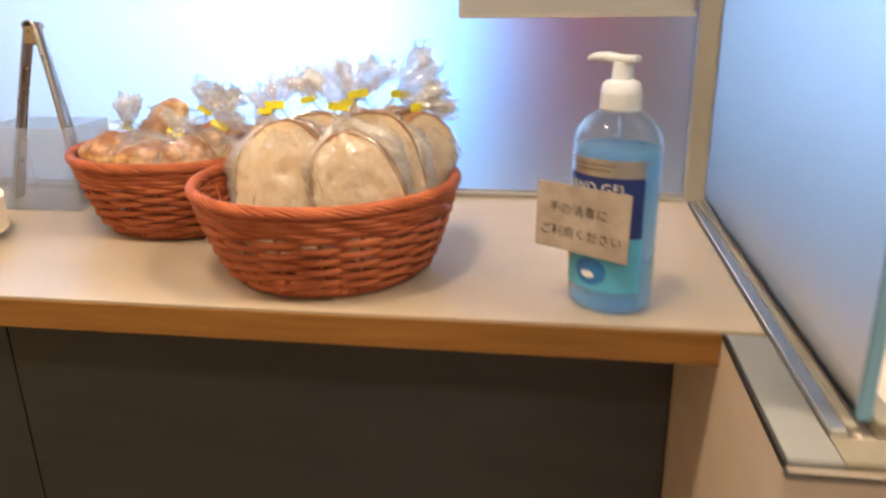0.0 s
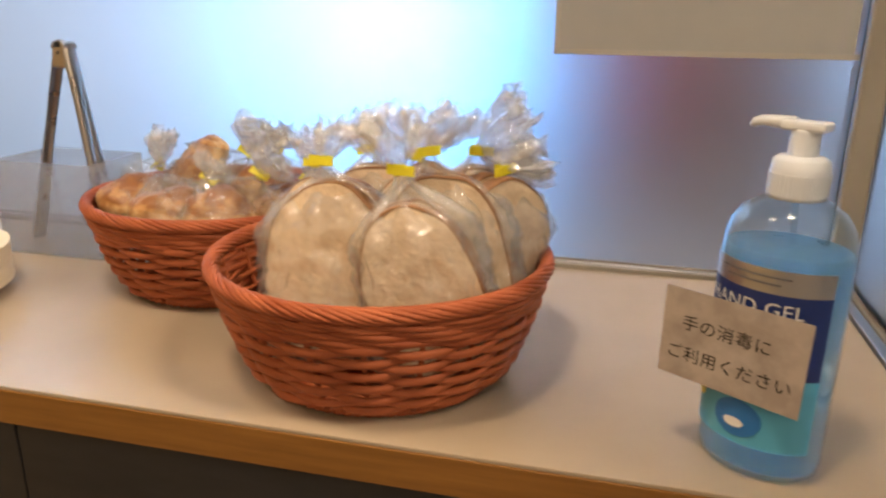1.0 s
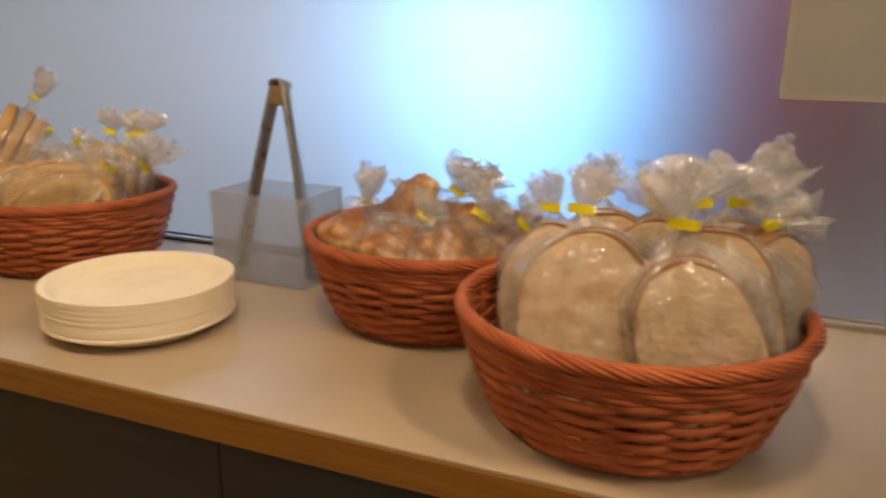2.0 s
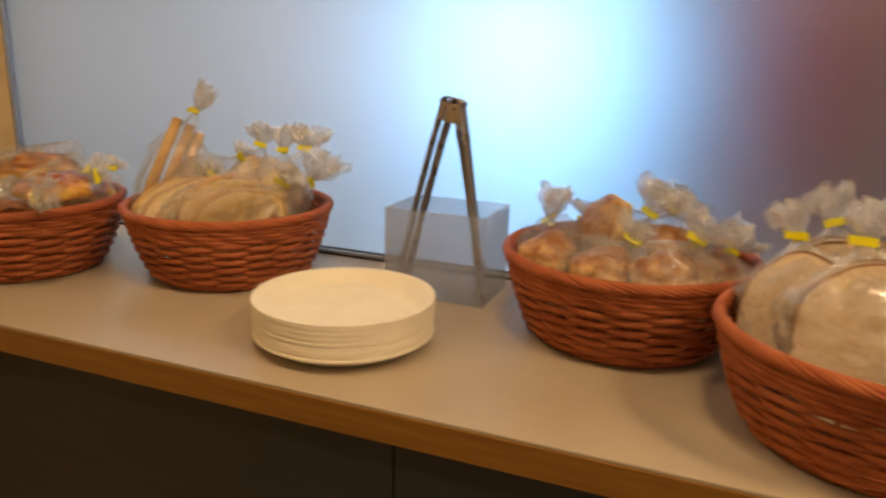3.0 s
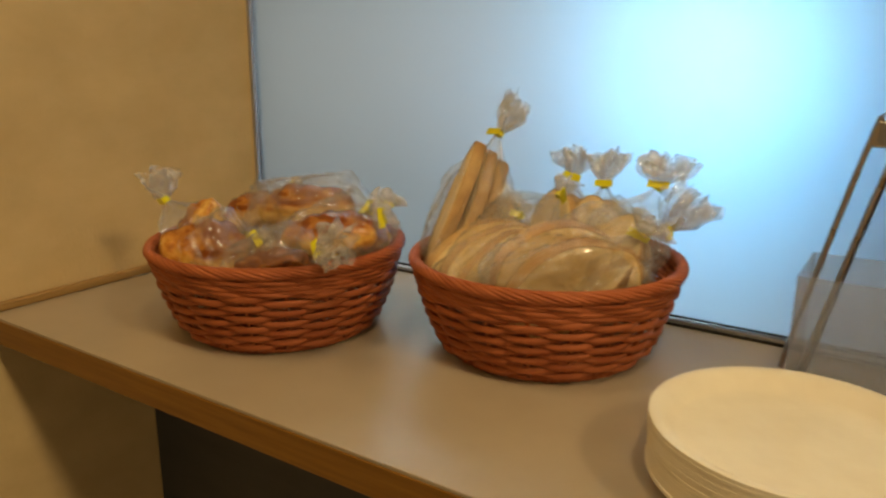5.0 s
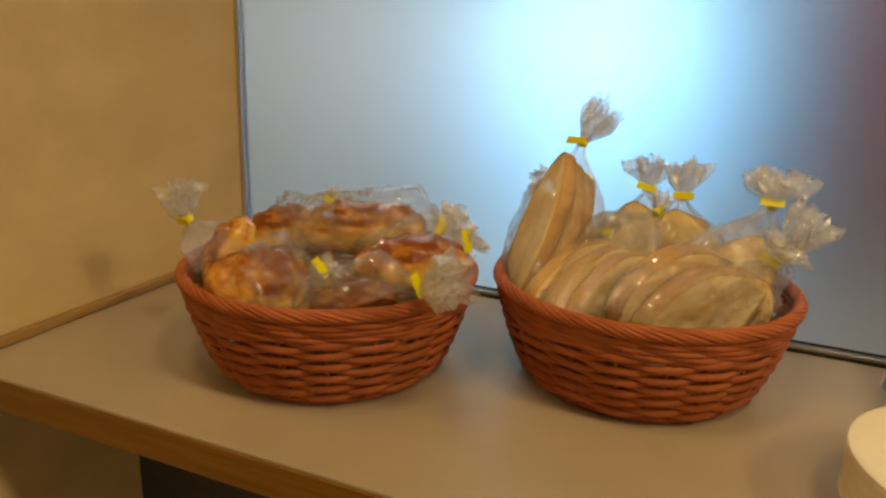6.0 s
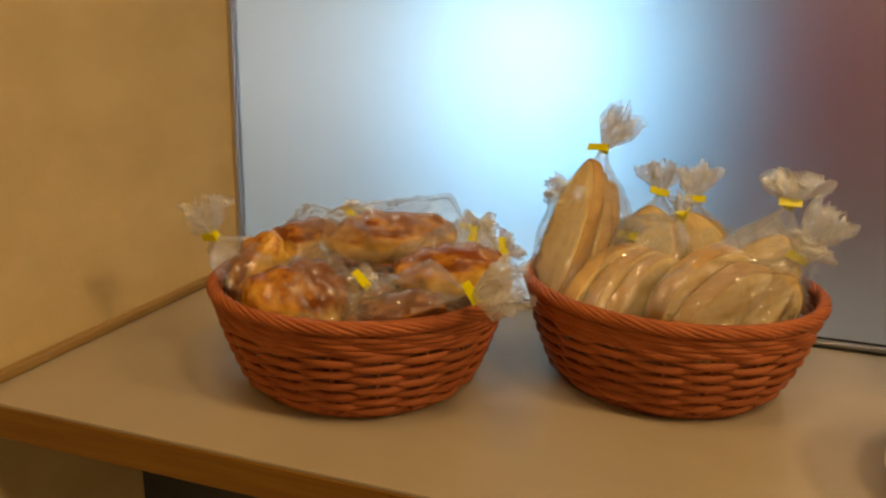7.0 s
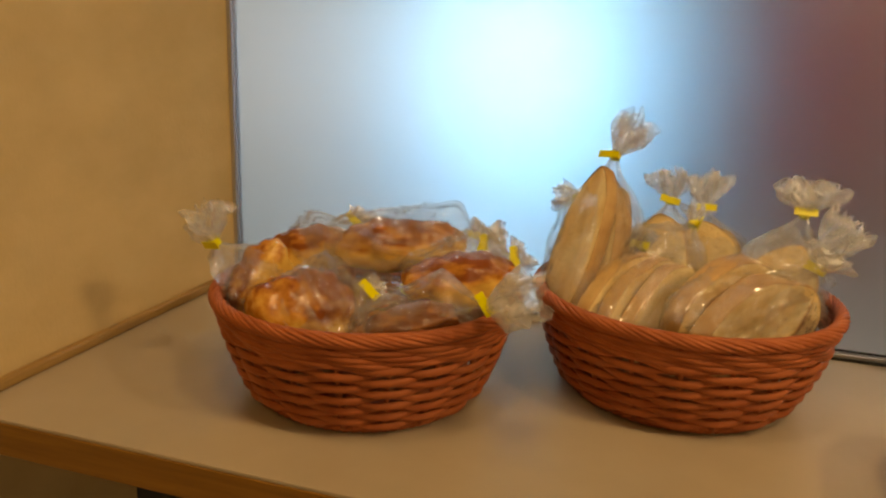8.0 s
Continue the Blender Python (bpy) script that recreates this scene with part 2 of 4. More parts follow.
GEL = clear("blue_gel", (0.70, 0.90, 1.0), (0.42, 0.74, 1.0), 0.36, 0.44, 0.04, 0, 0, 0.03, 0.25)
PUMP = material("white_plastic", (0.74, 0.78, 0.84), 0.35, Subsurface_Weight=0.2, Subsurface_Radius=(0.01, 0.01, 0.01))
SILVER = material("silver_foil", (0.55, 0.55, 0.56), 0.3, 0.85)
GREY_PRINT = material("grey_print", (0.16, 0.16, 0.18), 0.45)
NAVY = material("navy_print", (0.012, 0.03, 0.16), 0.4)
SKY = material("aqua_print", (0.11, 0.42, 0.66), 0.4)
BLUE = material("blue_print", (0.03, 0.17, 0.5), 0.4)
WHITE = material("white_print", (0.8, 0.8, 0.8), 0.45)
LEMON = material("lemon_print", (0.75, 0.62, 0.08), 0.45)
INK = material("black_ink", (0.03, 0.026, 0.025), 0.6)
CARD = material("laminated_card", rough=0.3)
vary(CARD, (0.35, 0.30, 0.265), (0.46, 0.405, 0.36), 28.0, low=0.42, high=0.58)


def glow(name, colour, strength):
    m = bpy.data.materials.new(name)
    m.use_nodes = True
    b = m.node_tree.nodes["Principled BSDF"]
    b.inputs["Base Color"].default_value = (0.03, 0.03, 0.03, 1)
    b.inputs["Emission Color"].default_value = (*colour, 1)
    b.inputs["Emission Strength"].default_value = strength
    return m


DAYLIGHT = glow("daylight", (0.16, 0.50, 1.0), 7.5)
GLOW_CORE = glow("glow_core", (0.60, 0.82, 1.0), 54.0)
# the next two are glows of added fill panels that brighten the screen's left
FILL_GLOW_NORTH = glow("fill_glow_north", (0.84, 0.88, 1.0), 1.25)
FILL_GLOW_WEST = glow("fill_glow_west", (1.0, 0.94, 0.9), 0.72)
DAYLIGHT_SIDE = glow("daylight_side", (0.58, 0.75, 1.0), 10.0)


# ---- mesh helpers ----
def part(name, bm, mat, parent=None, label="", smooth=False):
    """Link a bmesh as one mesh object, under a thing or a part."""
    me = bpy.data.meshes.new(name)
    bm.to_mesh(me)
    bm.free()
    return part_data(name, me, mat, parent, label, smooth)


def part_data(name, me, mat, parent=None, label="", smooth=False):
    me.materials.clear()
    me.materials.append(mat)
    if smooth:
        me.polygons.foreach_set("use_smooth", [True] * len(me.polygons))
    ob = new(name, me)
    ob.parent = parent
    return tagged(ob, label)


def grid_mesh(name, points, wrap_u=False, wrap_v=False):
    """A sheet from an array of points [v][u][xyz]."""
    nv, nu = points.shape[:2]
    faces = []
    for j in range(nv if wrap_v else nv - 1):
        for i in range(nu if wrap_u else nu - 1):
            k, l = (j + 1) % nv, (i + 1) % nu
            faces.append((j * nu + i, j * nu + l, k * nu + l, k * nu + i))
    me = bpy.data.meshes.new(name)
    me.from_pydata(points.reshape(-1, 3).tolist(), [], faces)
    me.update()
    return me


def tube_points(path, ra, rb=None, sides=8, closed=False, up=(0, 0, 1)):
    """Rings of an elliptical tube along a path; ra across, rb along up. Scalars or one value a point."""
    path = np.asarray(path, float)
    n = len(path)
    rb = ra if rb is None else rb
    ra, rb = np.broadcast_to(ra, n), np.broadcast_to(rb, n)
    if closed:
        tan = np.roll(path, -1, 0) - np.roll(path, 1, 0)
    else:
        tan = np.gradient(path, axis=0)
    tan /= np.linalg.norm(tan, axis=1)[:, None]
    side = np.cross(tan, np.asarray(up, float))
    side /= np.linalg.norm(side, axis=1)[:, None]
    top = np.cross(side, tan)
    a = np.linspace(0, 2 * np.pi, sides, endpoint=False)
    return path[:, None] + (np.cos(a)[None, :, None] * side[:, None] * ra[:, None, None]
                            + np.sin(a)[None, :, None] * top[:, None] * rb[:, None, None])


def tube(name, path, ra, mat, parent, rb=None, sides=8, closed=False, up=(0, 0, 1), label=""):
    pts = tube_points(path, ra, rb, sides, closed, up)
    if not closed:
        first, last = pts[:1].mean(1, keepdims=True), pts[-1:].mean(1, keepdims=True)
        pts = np.concatenate([np.repeat(first, sides, 1), pts, np.repeat(last, sides, 1)])
    return part_data(name, grid_mesh(name, pts, True, closed), mat, parent, label, True)


def lathe(name, profile, mat, parent=None, label="", segments=64, sx=1.0, sy=1.0):
    """A turned body from (radius, height) pairs."""
    a = np.linspace(0, 2 * np.pi, segments, endpoint=False)
    pts = np.array([[(r * np.cos(q) * sx, r * np.sin(q) * sy, z) for q in a] for r, z in profile])
    return part_data(name, grid_mesh(name, pts, True), mat, parent, label, True)


def box_bm(x0, x1, y0, y1, z0, z1, bevel=0.0, segments=2):
    bm = bmesh.new()
    bmesh.ops.create_cube(bm, size=1, matrix=Matrix.LocRotScale(
        ((x0 + x1) / 2, (y0 + y1) / 2, (z0 + z1) / 2), None, (x1 - x0, y1 - y0, z1 - z0)))
    if bevel:
        bmesh.ops.bevel(bm, geom=bm.edges[:], offset=bevel, segments=segments, profile=0.5, affect="EDGES")
    return bm


def box(name, x0, x1, y0, y1, z0, z1, mat, parent=None, label="", bevel=0.0):
    return part(name, box_bm(x0, x1, y0, y1, z0, z1, bevel), mat, parent, label)


def setting(ob, label, category):
    return tagged(ob, label, category, kind="structure")


def thing(name, label, category, group="", m=None):
    ob = new(name)
    if m is not None:
        ob.matrix_world = m
    return tagged(ob, label, category, group)


def text_bm(words, size, spacing=1.0):
    """Letters of the built-in font as a flat mesh."""
    data = bpy.data.curves.new("writing", "FONT")
    data.body, data.size, data.space_character = words, size, spacing
    data.align_x, data.align_y = "CENTER", "CENTER"
    ob = new("writing", data)
    bpy.context.view_layer.update()
    me = bpy.data.meshes.new_from_object(ob.evaluated_get(bpy.context.evaluated_depsgraph_get()))
    bpy.data.objects.remove(ob)
    bm = bmesh.new()
    bm.from_mesh(me)
    bpy.data.meshes.remove(me)
    return bm


# ---- the place ----
TOP = 0.9      # height of the worktop
LONG = 1.624   # length of the worktop between the walls
GLASS = 0.402  # front of the frosted screen

setting(box("floor", -5.2, 6.2, -3.2, GLASS + 0.02, -0.1, 0.0, FLOOR_CARPET), "brown carpeted floor of the dining room", "floor")
setting(box("floor_back", -5.2, 6.2, GLASS + 0.02, 7.2, -0.1, 0.0, FLOOR_PALE), "pale polished floor of the room behind the screen", "floor")
setting(box("ceiling", -5.2, 6.2, -3.2, 7.2, 2.5, 2.6, CEILING_PAINT), "white painted ceiling above the buffet", "ceiling")
setting(box("wall_west", -0.12, 0.0, -3.0, GLASS + 0.012, 0.0, 2.5, WALLPAPER),
        "beige textured wallpaper wall beside the counter", "wall")
setting(box("wall_south", -0.12, 6.0, -3.15, -3.0, 0.0, 2.5, PLASTER), "plain light plaster wall of the dining room", "wall")
setting(box("wall_east", 6.0, 6.15, -3.15, 7.0, 0.0, 2.5, PLASTER), "plain light plaster wall", "wall")
setting(box("wall_back_west", -5.15, -5.0, GLASS, 7.0, 0.0, 2.5, BACK_WALL), "grey wall of the room behind the screen", "wall")
setting(box("wall_back_partition", -5.0, -0.12, GLASS, GLASS + 0.1, 0.0, 2.5, BACK_WALL),
        "grey partition wall of the room behind the screen", "wall")
setting(box("wall_north", -5.0, 6.0, 7.0, 7.15, 0.0, 2.5, BACK_WALL), "grey far wall of the room behind the screen", "wall")
setting(box("wall_maroon", 0.95, 1.65, 4.0, 4.1, 0.3, 2.495, RED_WALL), "maroon partition wall beyond the frosted screen", "wall")
setting(box("wall_teal", 0.95, 1.65, 3.99, 4.1, 0.0, 0.295, TEAL), "dark teal plinth of the maroon partition", "wall")
setting(box("wall_brown", 1.655, 2.62, 4.0, 4.1, 0.0, 2.495, BROWN_WALL), "plain brownish wall beyond the frosted screen", "wall")


def far_window(name, label, x0, x1, z0, z1, light):
    ob = setting(new(name), label, "window")
    box("pane", x0, x1, 6.97, 6.98, z0, z1, light, ob)
    for a0, a1, c0, c1 in ((x0 - 0.06, x0, z0 - 0.06, z1 + 0.06), (x1, x1 + 0.06, z0 - 0.06, z1 + 0.06), (x0, x1, z1, z1 + 0.06), (x0, x1, z0 - 0.06, z0)):
        box("window_frame", a0, a1, 6.95, 6.99, c0, c1, CREAM, ob, bevel=0.004)
    return ob


big = far_window("window_1", "bright daylight window blurred behind frosted glass", -1.6, -0.12, 0.1, 2.0, DAYLIGHT)
# glowing sheet added before the pane to whiten the core of the glow
box("pane", -1.15, -0.67, 6.955, 6.965, 0.95, 1.75, GLOW_CORE, big, "glowing sheet added for the white core of the glow")
far_window("window_2", "bluish daylight window behind the side screen", 4.5, 5.9, 0.6, 2.1, DAYLIGHT_SIDE)
# added fill panel in a window's shape, brightens the left of the screen
far_window("fill_panel_north", "dim grey glowing fill panel added behind the frosted screen", -4.8, -2.0, 0.1, 2.3, FILL_GLOW_NORTH)
# framed glowing panel added on the west wall as fill, no window known there
west = setting(new("window_4"), "dim grey glowing fill panel added to the side wall behind the screen", "window")
box("pane", -4.99, -4.98, 1.2, 6.7, 0.1, 2.3, FILL_GLOW_WEST, west)
for c0, c1, a0, a1 in ((0.04, 2.36, 1.14, 1.2), (0.04, 2.36, 6.7, 6.76), (2.3, 2.36, 1.2, 6.7), (0.04, 0.1, 1.2, 6.7)):
    box("window_frame", -4.995, -4.95, a0, a1, c0, c1, CREAM, west, bevel=0.004)

# frosted screen behind the counter
screen = setting(new("glass_screen_back"), "frosted glass screen behind the counter in a slim aluminium frame", "glass screen")
box("pane", 0.006, 1.651, GLASS, GLASS + 0.008, TOP + 0.006, 2.5, FROSTED, screen)
box("frame_post", 0.0005, 0.006, GLASS - 0.006, GLASS + 0.012, TOP, 2.5, ALU, screen, "slim bright aluminium edge", 0.0008)
box("channel", 0.006, 1.651, GLASS - 0.009, GLASS - 0.001, TOP - 0.002, TOP + 0.006, ALU, screen, "aluminium channel along the worktop", 0.0008)
# right of x = 1.25 both seals carry their lit look as colour
box("gasket", 0.006, 1.25, GLASS - 0.0115, GLASS - 0.009, TOP - 0.002, TOP + 0.0025, GAP, screen, "dark sealing line")
box("gasket", 1.2505, 1.651, GLASS - 0.0115, GLASS - 0.009, TOP - 0.002, TOP + 0.004, CREAM_LIGHT, screen, "sealing line with its lit look put into a pale colour")
box("gasket", 0.006, 1.25, GLASS - 0.001, GLASS - 0.0002, TOP + 0.006, TOP + 0.0085, GAP, screen, "dark sealing line")
box("gasket", 1.2505, 1.651, GLASS - 0.001, GLASS - 0.0002, TOP + 0.006, TOP + 0.0085, CREAM_LIGHT, screen, "sealing line with its lit look put into a pale colour")
box("corner_post", 1.6515, 1.677, GLASS - 0.011, GLASS + 0.02, TOP + 0.0005, 2.5, CREAM_LIGHT, screen, "cream corner post", 0.003)

# frosted side screen at the end of the counter
side = setting(new("glass_screen_side"), "frosted glass side screen at the end of the counter", "glass screen")
box("pane", 1.678, 1.686, -0.124, GLASS - 0.007, TOP + 0.004, 2.5, FROSTED, side)
box("channel", 1.658, 1.668, -0.142, GLASS - 0.01, TOP - 0.006, TOP + 0.003, ALU, side, "aluminium channel", 0.0008)
box("bead", 1.6685, 1.6775, -0.135, GLASS - 0.01, TOP - 0.006, TOP + 0.003, BEAD, side, "dull beige glazing bead", 0.0025)
box("bead", 1.687, 1.702, -0.135, GLASS + 0.02, TOP - 0.006, TOP + 0.006, BEAD, side, "dull beige glazing bead", 0.0025)
box("edge_strip", 1.6775, 1.6865, -0.1285, -0.1245, TOP + 0.002, 2.5, GLASS_EDGE, side, "bluish polished glass edge", 0.001)

# low wall that ends the counter
low = setting(new("wall_end"), "low beige wall with a grey cap at the end of the counter", "low wall")
box("wall", LONG, 1.76, -0.172, GLASS + 0.02, 0.0, TOP - 0.008, END_WALL, low)
box("cap", LONG + 0.0022, 1.6575, -0.170, -0.001, TOP - 0.0075, TOP - 0.0015, CAP_GREY, low, "smooth grey cap", 0.0006)
box("cap_edge", LONG, LONG + 0.002, -0.172, -0.001, TOP - 0.0078, TOP - 0.002, GAP, low, "dark edge line of the cap")
box("cap_end", LONG, 1.76, -0.177, -0.1722, TOP - 0.0095, TOP - 0.0075, GAP, low, "dark joint under the cap")
box("cap_nosing", 1.6577, 1.76, -0.170, -0.1422, TOP - 0.0075, TOP - 0.001, BEAD, low, "beige end of the cap", 0.0006)

# worktop
worktop = thing("worktop", "pale beige laminate worktop with a honey wooden edge", "worktop")
box("board", 0.0005, LONG - 0.001, 0.004, GLASS - 0.012, TOP - 0.03, TOP - 0.003, EDGE_WOOD, worktop)
box("laminate", 0.0005, 1.656, 0.0008, GLASS - 0.0115, TOP - 0.003, TOP, LAMINATE, worktop, "pale beige laminate sheet", 0.0006)
box("edge_strip", 0.0005, LONG - 0.0005, 0.0, 0.004, TOP - 0.031, TOP - 0.0031, EDGE_WOOD, worktop, "honey-coloured wooden edge", 0.0008)

# cabinet fronts under it
for x0, x1 in ((0.002, 0.811), (0.8135, LONG - 0.002)):
    cabinet = thing("base_cabinet", "dark grey plain cabinet set back under the worktop", "cabinet", "cabinets under the worktop")
    box("body", x0 + 0.004, x1 - 0.004, 0.21, 0.385, 0.08, TOP - 0.031, PANEL_DARK, cabinet)
    box("door", x0, x1, 0.19, 0.2095, 0.08, TOP - 0.032, PANEL_DARK, cabinet, "dark grey flat door", 0.0008)
    box("plinth", x0 + 0.004, x1 - 0.004, 0.25, 0.38, 0.0, 0.08, GAP, cabinet, "black recessed plinth")

# wooden bead along the left wall
setting(box("trim", 0.0005, 0.009, 0.002, GLASS - 0.012, TOP, TOP + 0.011, TRIM_WOOD, bevel=0.003), "thin wooden bead along the wall", "trim")

# notice on the glass
poster = thing("poster", "plain grey-white paper notice in a clear sleeve on the glass", "poster")
box("sheet", 1.366, 1.644, GLASS - 0.0022, GLASS - 0.0012, TOP + 0.234, TOP + 0.442, PAPER, poster)
box("sleeve_edge", 1.361, 1.649, GLASS - 0.003, GLASS - 0.0023, TOP + 0.2285, TOP + 0.234, PAPER_EDGE, poster, "pale edge of the sleeve")
box("sleeve_edge", 1.361, 1.366, GLASS - 0.003, GLASS - 0.0023, TOP + 0.234, TOP + 0.442, PAPER_EDGE, poster, "pale edge of the sleeve")


# ---- woven baskets ----
STAKES = 20
RIM_R, RIM_Z = 0.1265, 0.0885


def basket_radius(z):
    return 0.090 + 0.036 * (max(z, 0.0) / 0.082) ** 0.62


def build_basket():
    rng = random.Random(4)
    ob = thing("bread_basket", "round terracotta woven wicker basket full of bagged bread", "basket", "bread baskets")
    lathe("base", [(0.001, 0.004), (0.06, 0.0035), (0.088, 0.004), (0.091, 0.007), (0.088, 0.0095), (0.06, 0.0085), (0.001, 0.009)],
          WICKER, ob, "woven round base", 72)
    a = np.linspace(0, 2 * np.pi, 200, endpoint=False)
    # foot rope
    for k in range(3):
        w = 26 * a + 2 * np.pi * k / 3
        r = 0.0925 + 0.0018 * np.cos(w)
        tube("foot_strand", np.stack([r * np.cos(a), r * np.sin(a), 0.0042 + 0.0018 * np.sin(w)], 1), 0.0021, WICKER, ob, closed=True, sides=6)
    # uprights, one where each weaver passes behind
    zs = np.linspace(0.005, RIM_Z, 12)
    stake = None
    for k in range(STAKES):
        q = 2 * np.pi * k / STAKES
        if stake is None:
            path = [(basket_radius(z) - 0.0012, 0, z) for z in zs]
            stake = tube("stake", path, 0.0021, WICKER, ob, sides=6, up=(0, 1, 0))
            s = stake
        else:
            s = new("stake", stake.data)
            s.parent = ob
        s.rotation_euler = (0, 0, q)
    # single strands in plain weave: in front of every second upright, sagging there, and drawn in behind the next
    n = 320
    a = np.linspace(0, 2 * np.pi, n, endpoint=False)
    for row in range(11):
        jit = rng.uniform(0, 6.28)
        phase = STAKES / 2 * a + 0.10 * np.sin(2 * a + jit) + 0.012 * row + math.pi * (row % 2)
        wave = np.cos(phase)
        wave = np.sign(wave) * np.abs(wave) ** 0.8
        out = 0.5 + 0.5 * wave
        zz = 0.0108 + row * 0.0054 - 0.0009 * out + 0.0004 * np.sin(3 * a + jit) + 0.0003 * np.sin(7 * a + 2 * jit)
        r = np.array([basket_radius(v) for v in zz]) + 0.0026 * wave + 0.0002 * np.sin(13 * a + jit)
        tube("weaver", np.stack([r * np.cos(a), r * np.sin(a), zz], 1), 0.0020, WICKER, ob, rb=0.0016 + 0.0018 * np.sqrt(out), closed=True, sides=8)
    # twined rows under the border
    for row in range(3):
        for k in range(2):
            w = (STAKES / 2) * a + math.pi * k + 1.1 * row
            zz = 0.0688 + row * 0.0054 + 0.0015 * np.cos(w)
            r = np.array([basket_radius(v) for v in zz]) + 0.0014 * np.sin(w) + 0.0004
            tube("weaver", np.stack([r * np.cos(a), r * np.sin(a), zz], 1), 0.0022, WICKER, ob, rb=0.0027, closed=True, sides=6)
    # rolled border of thin slanting strands
    n = 288
    a = np.linspace(0, 2 * np.pi, n, endpoint=False)
    for k in range(9):
        w = -9 * a + 2 * np.pi * k / 9 + 0.12 * np.sin(3 * a + k)
        r = RIM_R + 0.0040 * np.cos(w)
        tube("rim_strand", np.stack([r * np.cos(a), r * np.sin(a), RIM_Z + 0.0042 * np.sin(w)], 1), 0.00195, WICKER, ob, closed=True, sides=6)
    return ob


BASKETS = {"rolls": (0.281, 0.168, 12), "baguette": (0.54, 0.266, 55), "buns": (1.046, 0.264, 100), "loaf": (1.266, 0.119, 31)}
first = build_basket()
bx, by, bz = BASKETS["loaf"]
first.matrix_basis = pose(bx, by, TOP + 0.0004, 0, 0, bz)
for key in ("rolls", "baguette", "buns"):
    bx, by, bz = BASKETS[key]
    copy_thing(first, pose(bx, by, TOP + 0.0004, 0, 0, bz))


# ---- bread ----
def inside(p, centre):
    """Keep a point of film within a basket's wall while it is below the rim."""
    cx, cy = centre
    x, y, z = p.x - cx, p.y - cy, p.z - TOP
    z = max(z, 0.014)
    if z < RIM_Z + 0.022:
        most = basket_radius(min(z, 0.08)) - 0.0075 + max(0.0, z - RIM_Z) * 0.8
        r = math.hypot(x, y)
        if r > most:
            x, y = x * most / r, y * most / r
    return Vector((cx + x, cy + y, z + TOP))


def nearest_basket(p):
    return min(((bx, by) for bx, by, _ in BASKETS.values()), key=lambda c: math.hypot(c[0] - p.x, c[1] - p.y))


def squeeze(me, m):
    """Press a bread's mesh into the basket that it stands in; m is its place in the world."""
    centre = nearest_basket(m.translation)
    back = m.inverted()
    for v in me.vertices:
        v.co = back @ inside(m @ v.co, centre)
    me.update()


def outline(kind, hw, hh, count=48):
    """Outline of a slice in its own plane."""
    pts = []
    for i in range(count):
        q = 2 * math.pi * i / count
        c, s = math.cos(q), math.sin(q)
        if kind == "dome":
            p = 2.6 if s < 0 else 2.1
            x = hw * math.copysign(abs(c) ** (2 / p), c)
            y = hh * math.copysign(abs(s) ** (2 / p), s)
            if s < 0:
                x *= 0.94 + 0.06 * abs(c)
        else:
            x = hw * math.copysign(abs(c) ** 1.25, c)
            y = hh * math.copysign(abs(s) ** 0.95, s)
        pts.append((x, y))
    return pts


def slice_of_bread(parent, kind, hw, hh, thick, m, seed, crust=None, inner=None):
    """One slice: a crumb body and the crust round it. It stands in the local xz plane."""
    o = outline(kind, hw, hh)
    off = Vector((seed * 1.7, seed * 0.3, 0))
    o = [(x * (1 + 0.11 * noise.noise(Vector((x * 24, y * 24, 0)) + off)), y * (1 + 0.11 * noise.noise(Vector((y * 30, x * 30, 5)) + off))) for x, y in o]
    rings = []
    for f, y in ((0.0, -0.5), (0.35, -0.5), (0.7, -0.5), (0.95, -0.5), (0.985, -0.46), (0.985, 0.46), (0.95, 0.5), (0.7, 0.5), (0.35, 0.5), (0.0, 0.5)):
        rings.append([(x * f, y * thick + 0.0012 * noise.noise(Vector((x * f * 70, z * f * 70, y + seed))), z * f) for x, z in o])
    me = grid_mesh("crumb", np.array(rings), True)
    bread = new("bread_slice")
    bread.parent = parent
    bread.matrix_basis = m
    squeeze(me, parent.matrix_basis @ m)
    part_data("crumb", me, inner or CRUMB, bread, "pale porous crumb", True)
    ring = []
    for f, y in ((0.98, -0.5), (0.995, -0.51), (1.012, -0.4), (1.016, 0.0), (1.012, 0.4), (0.995, 0.51), (0.98, 0.5)):
        ring.append([(x * f, y * thick, z * f) for x, z in o])
    me = grid_mesh("crust", np.array(ring), True)
    squeeze(me, parent.matrix_basis @ m)
    part_data("crust", me, crust or CRUST, bread, "baked brown crust", True)
    return bread


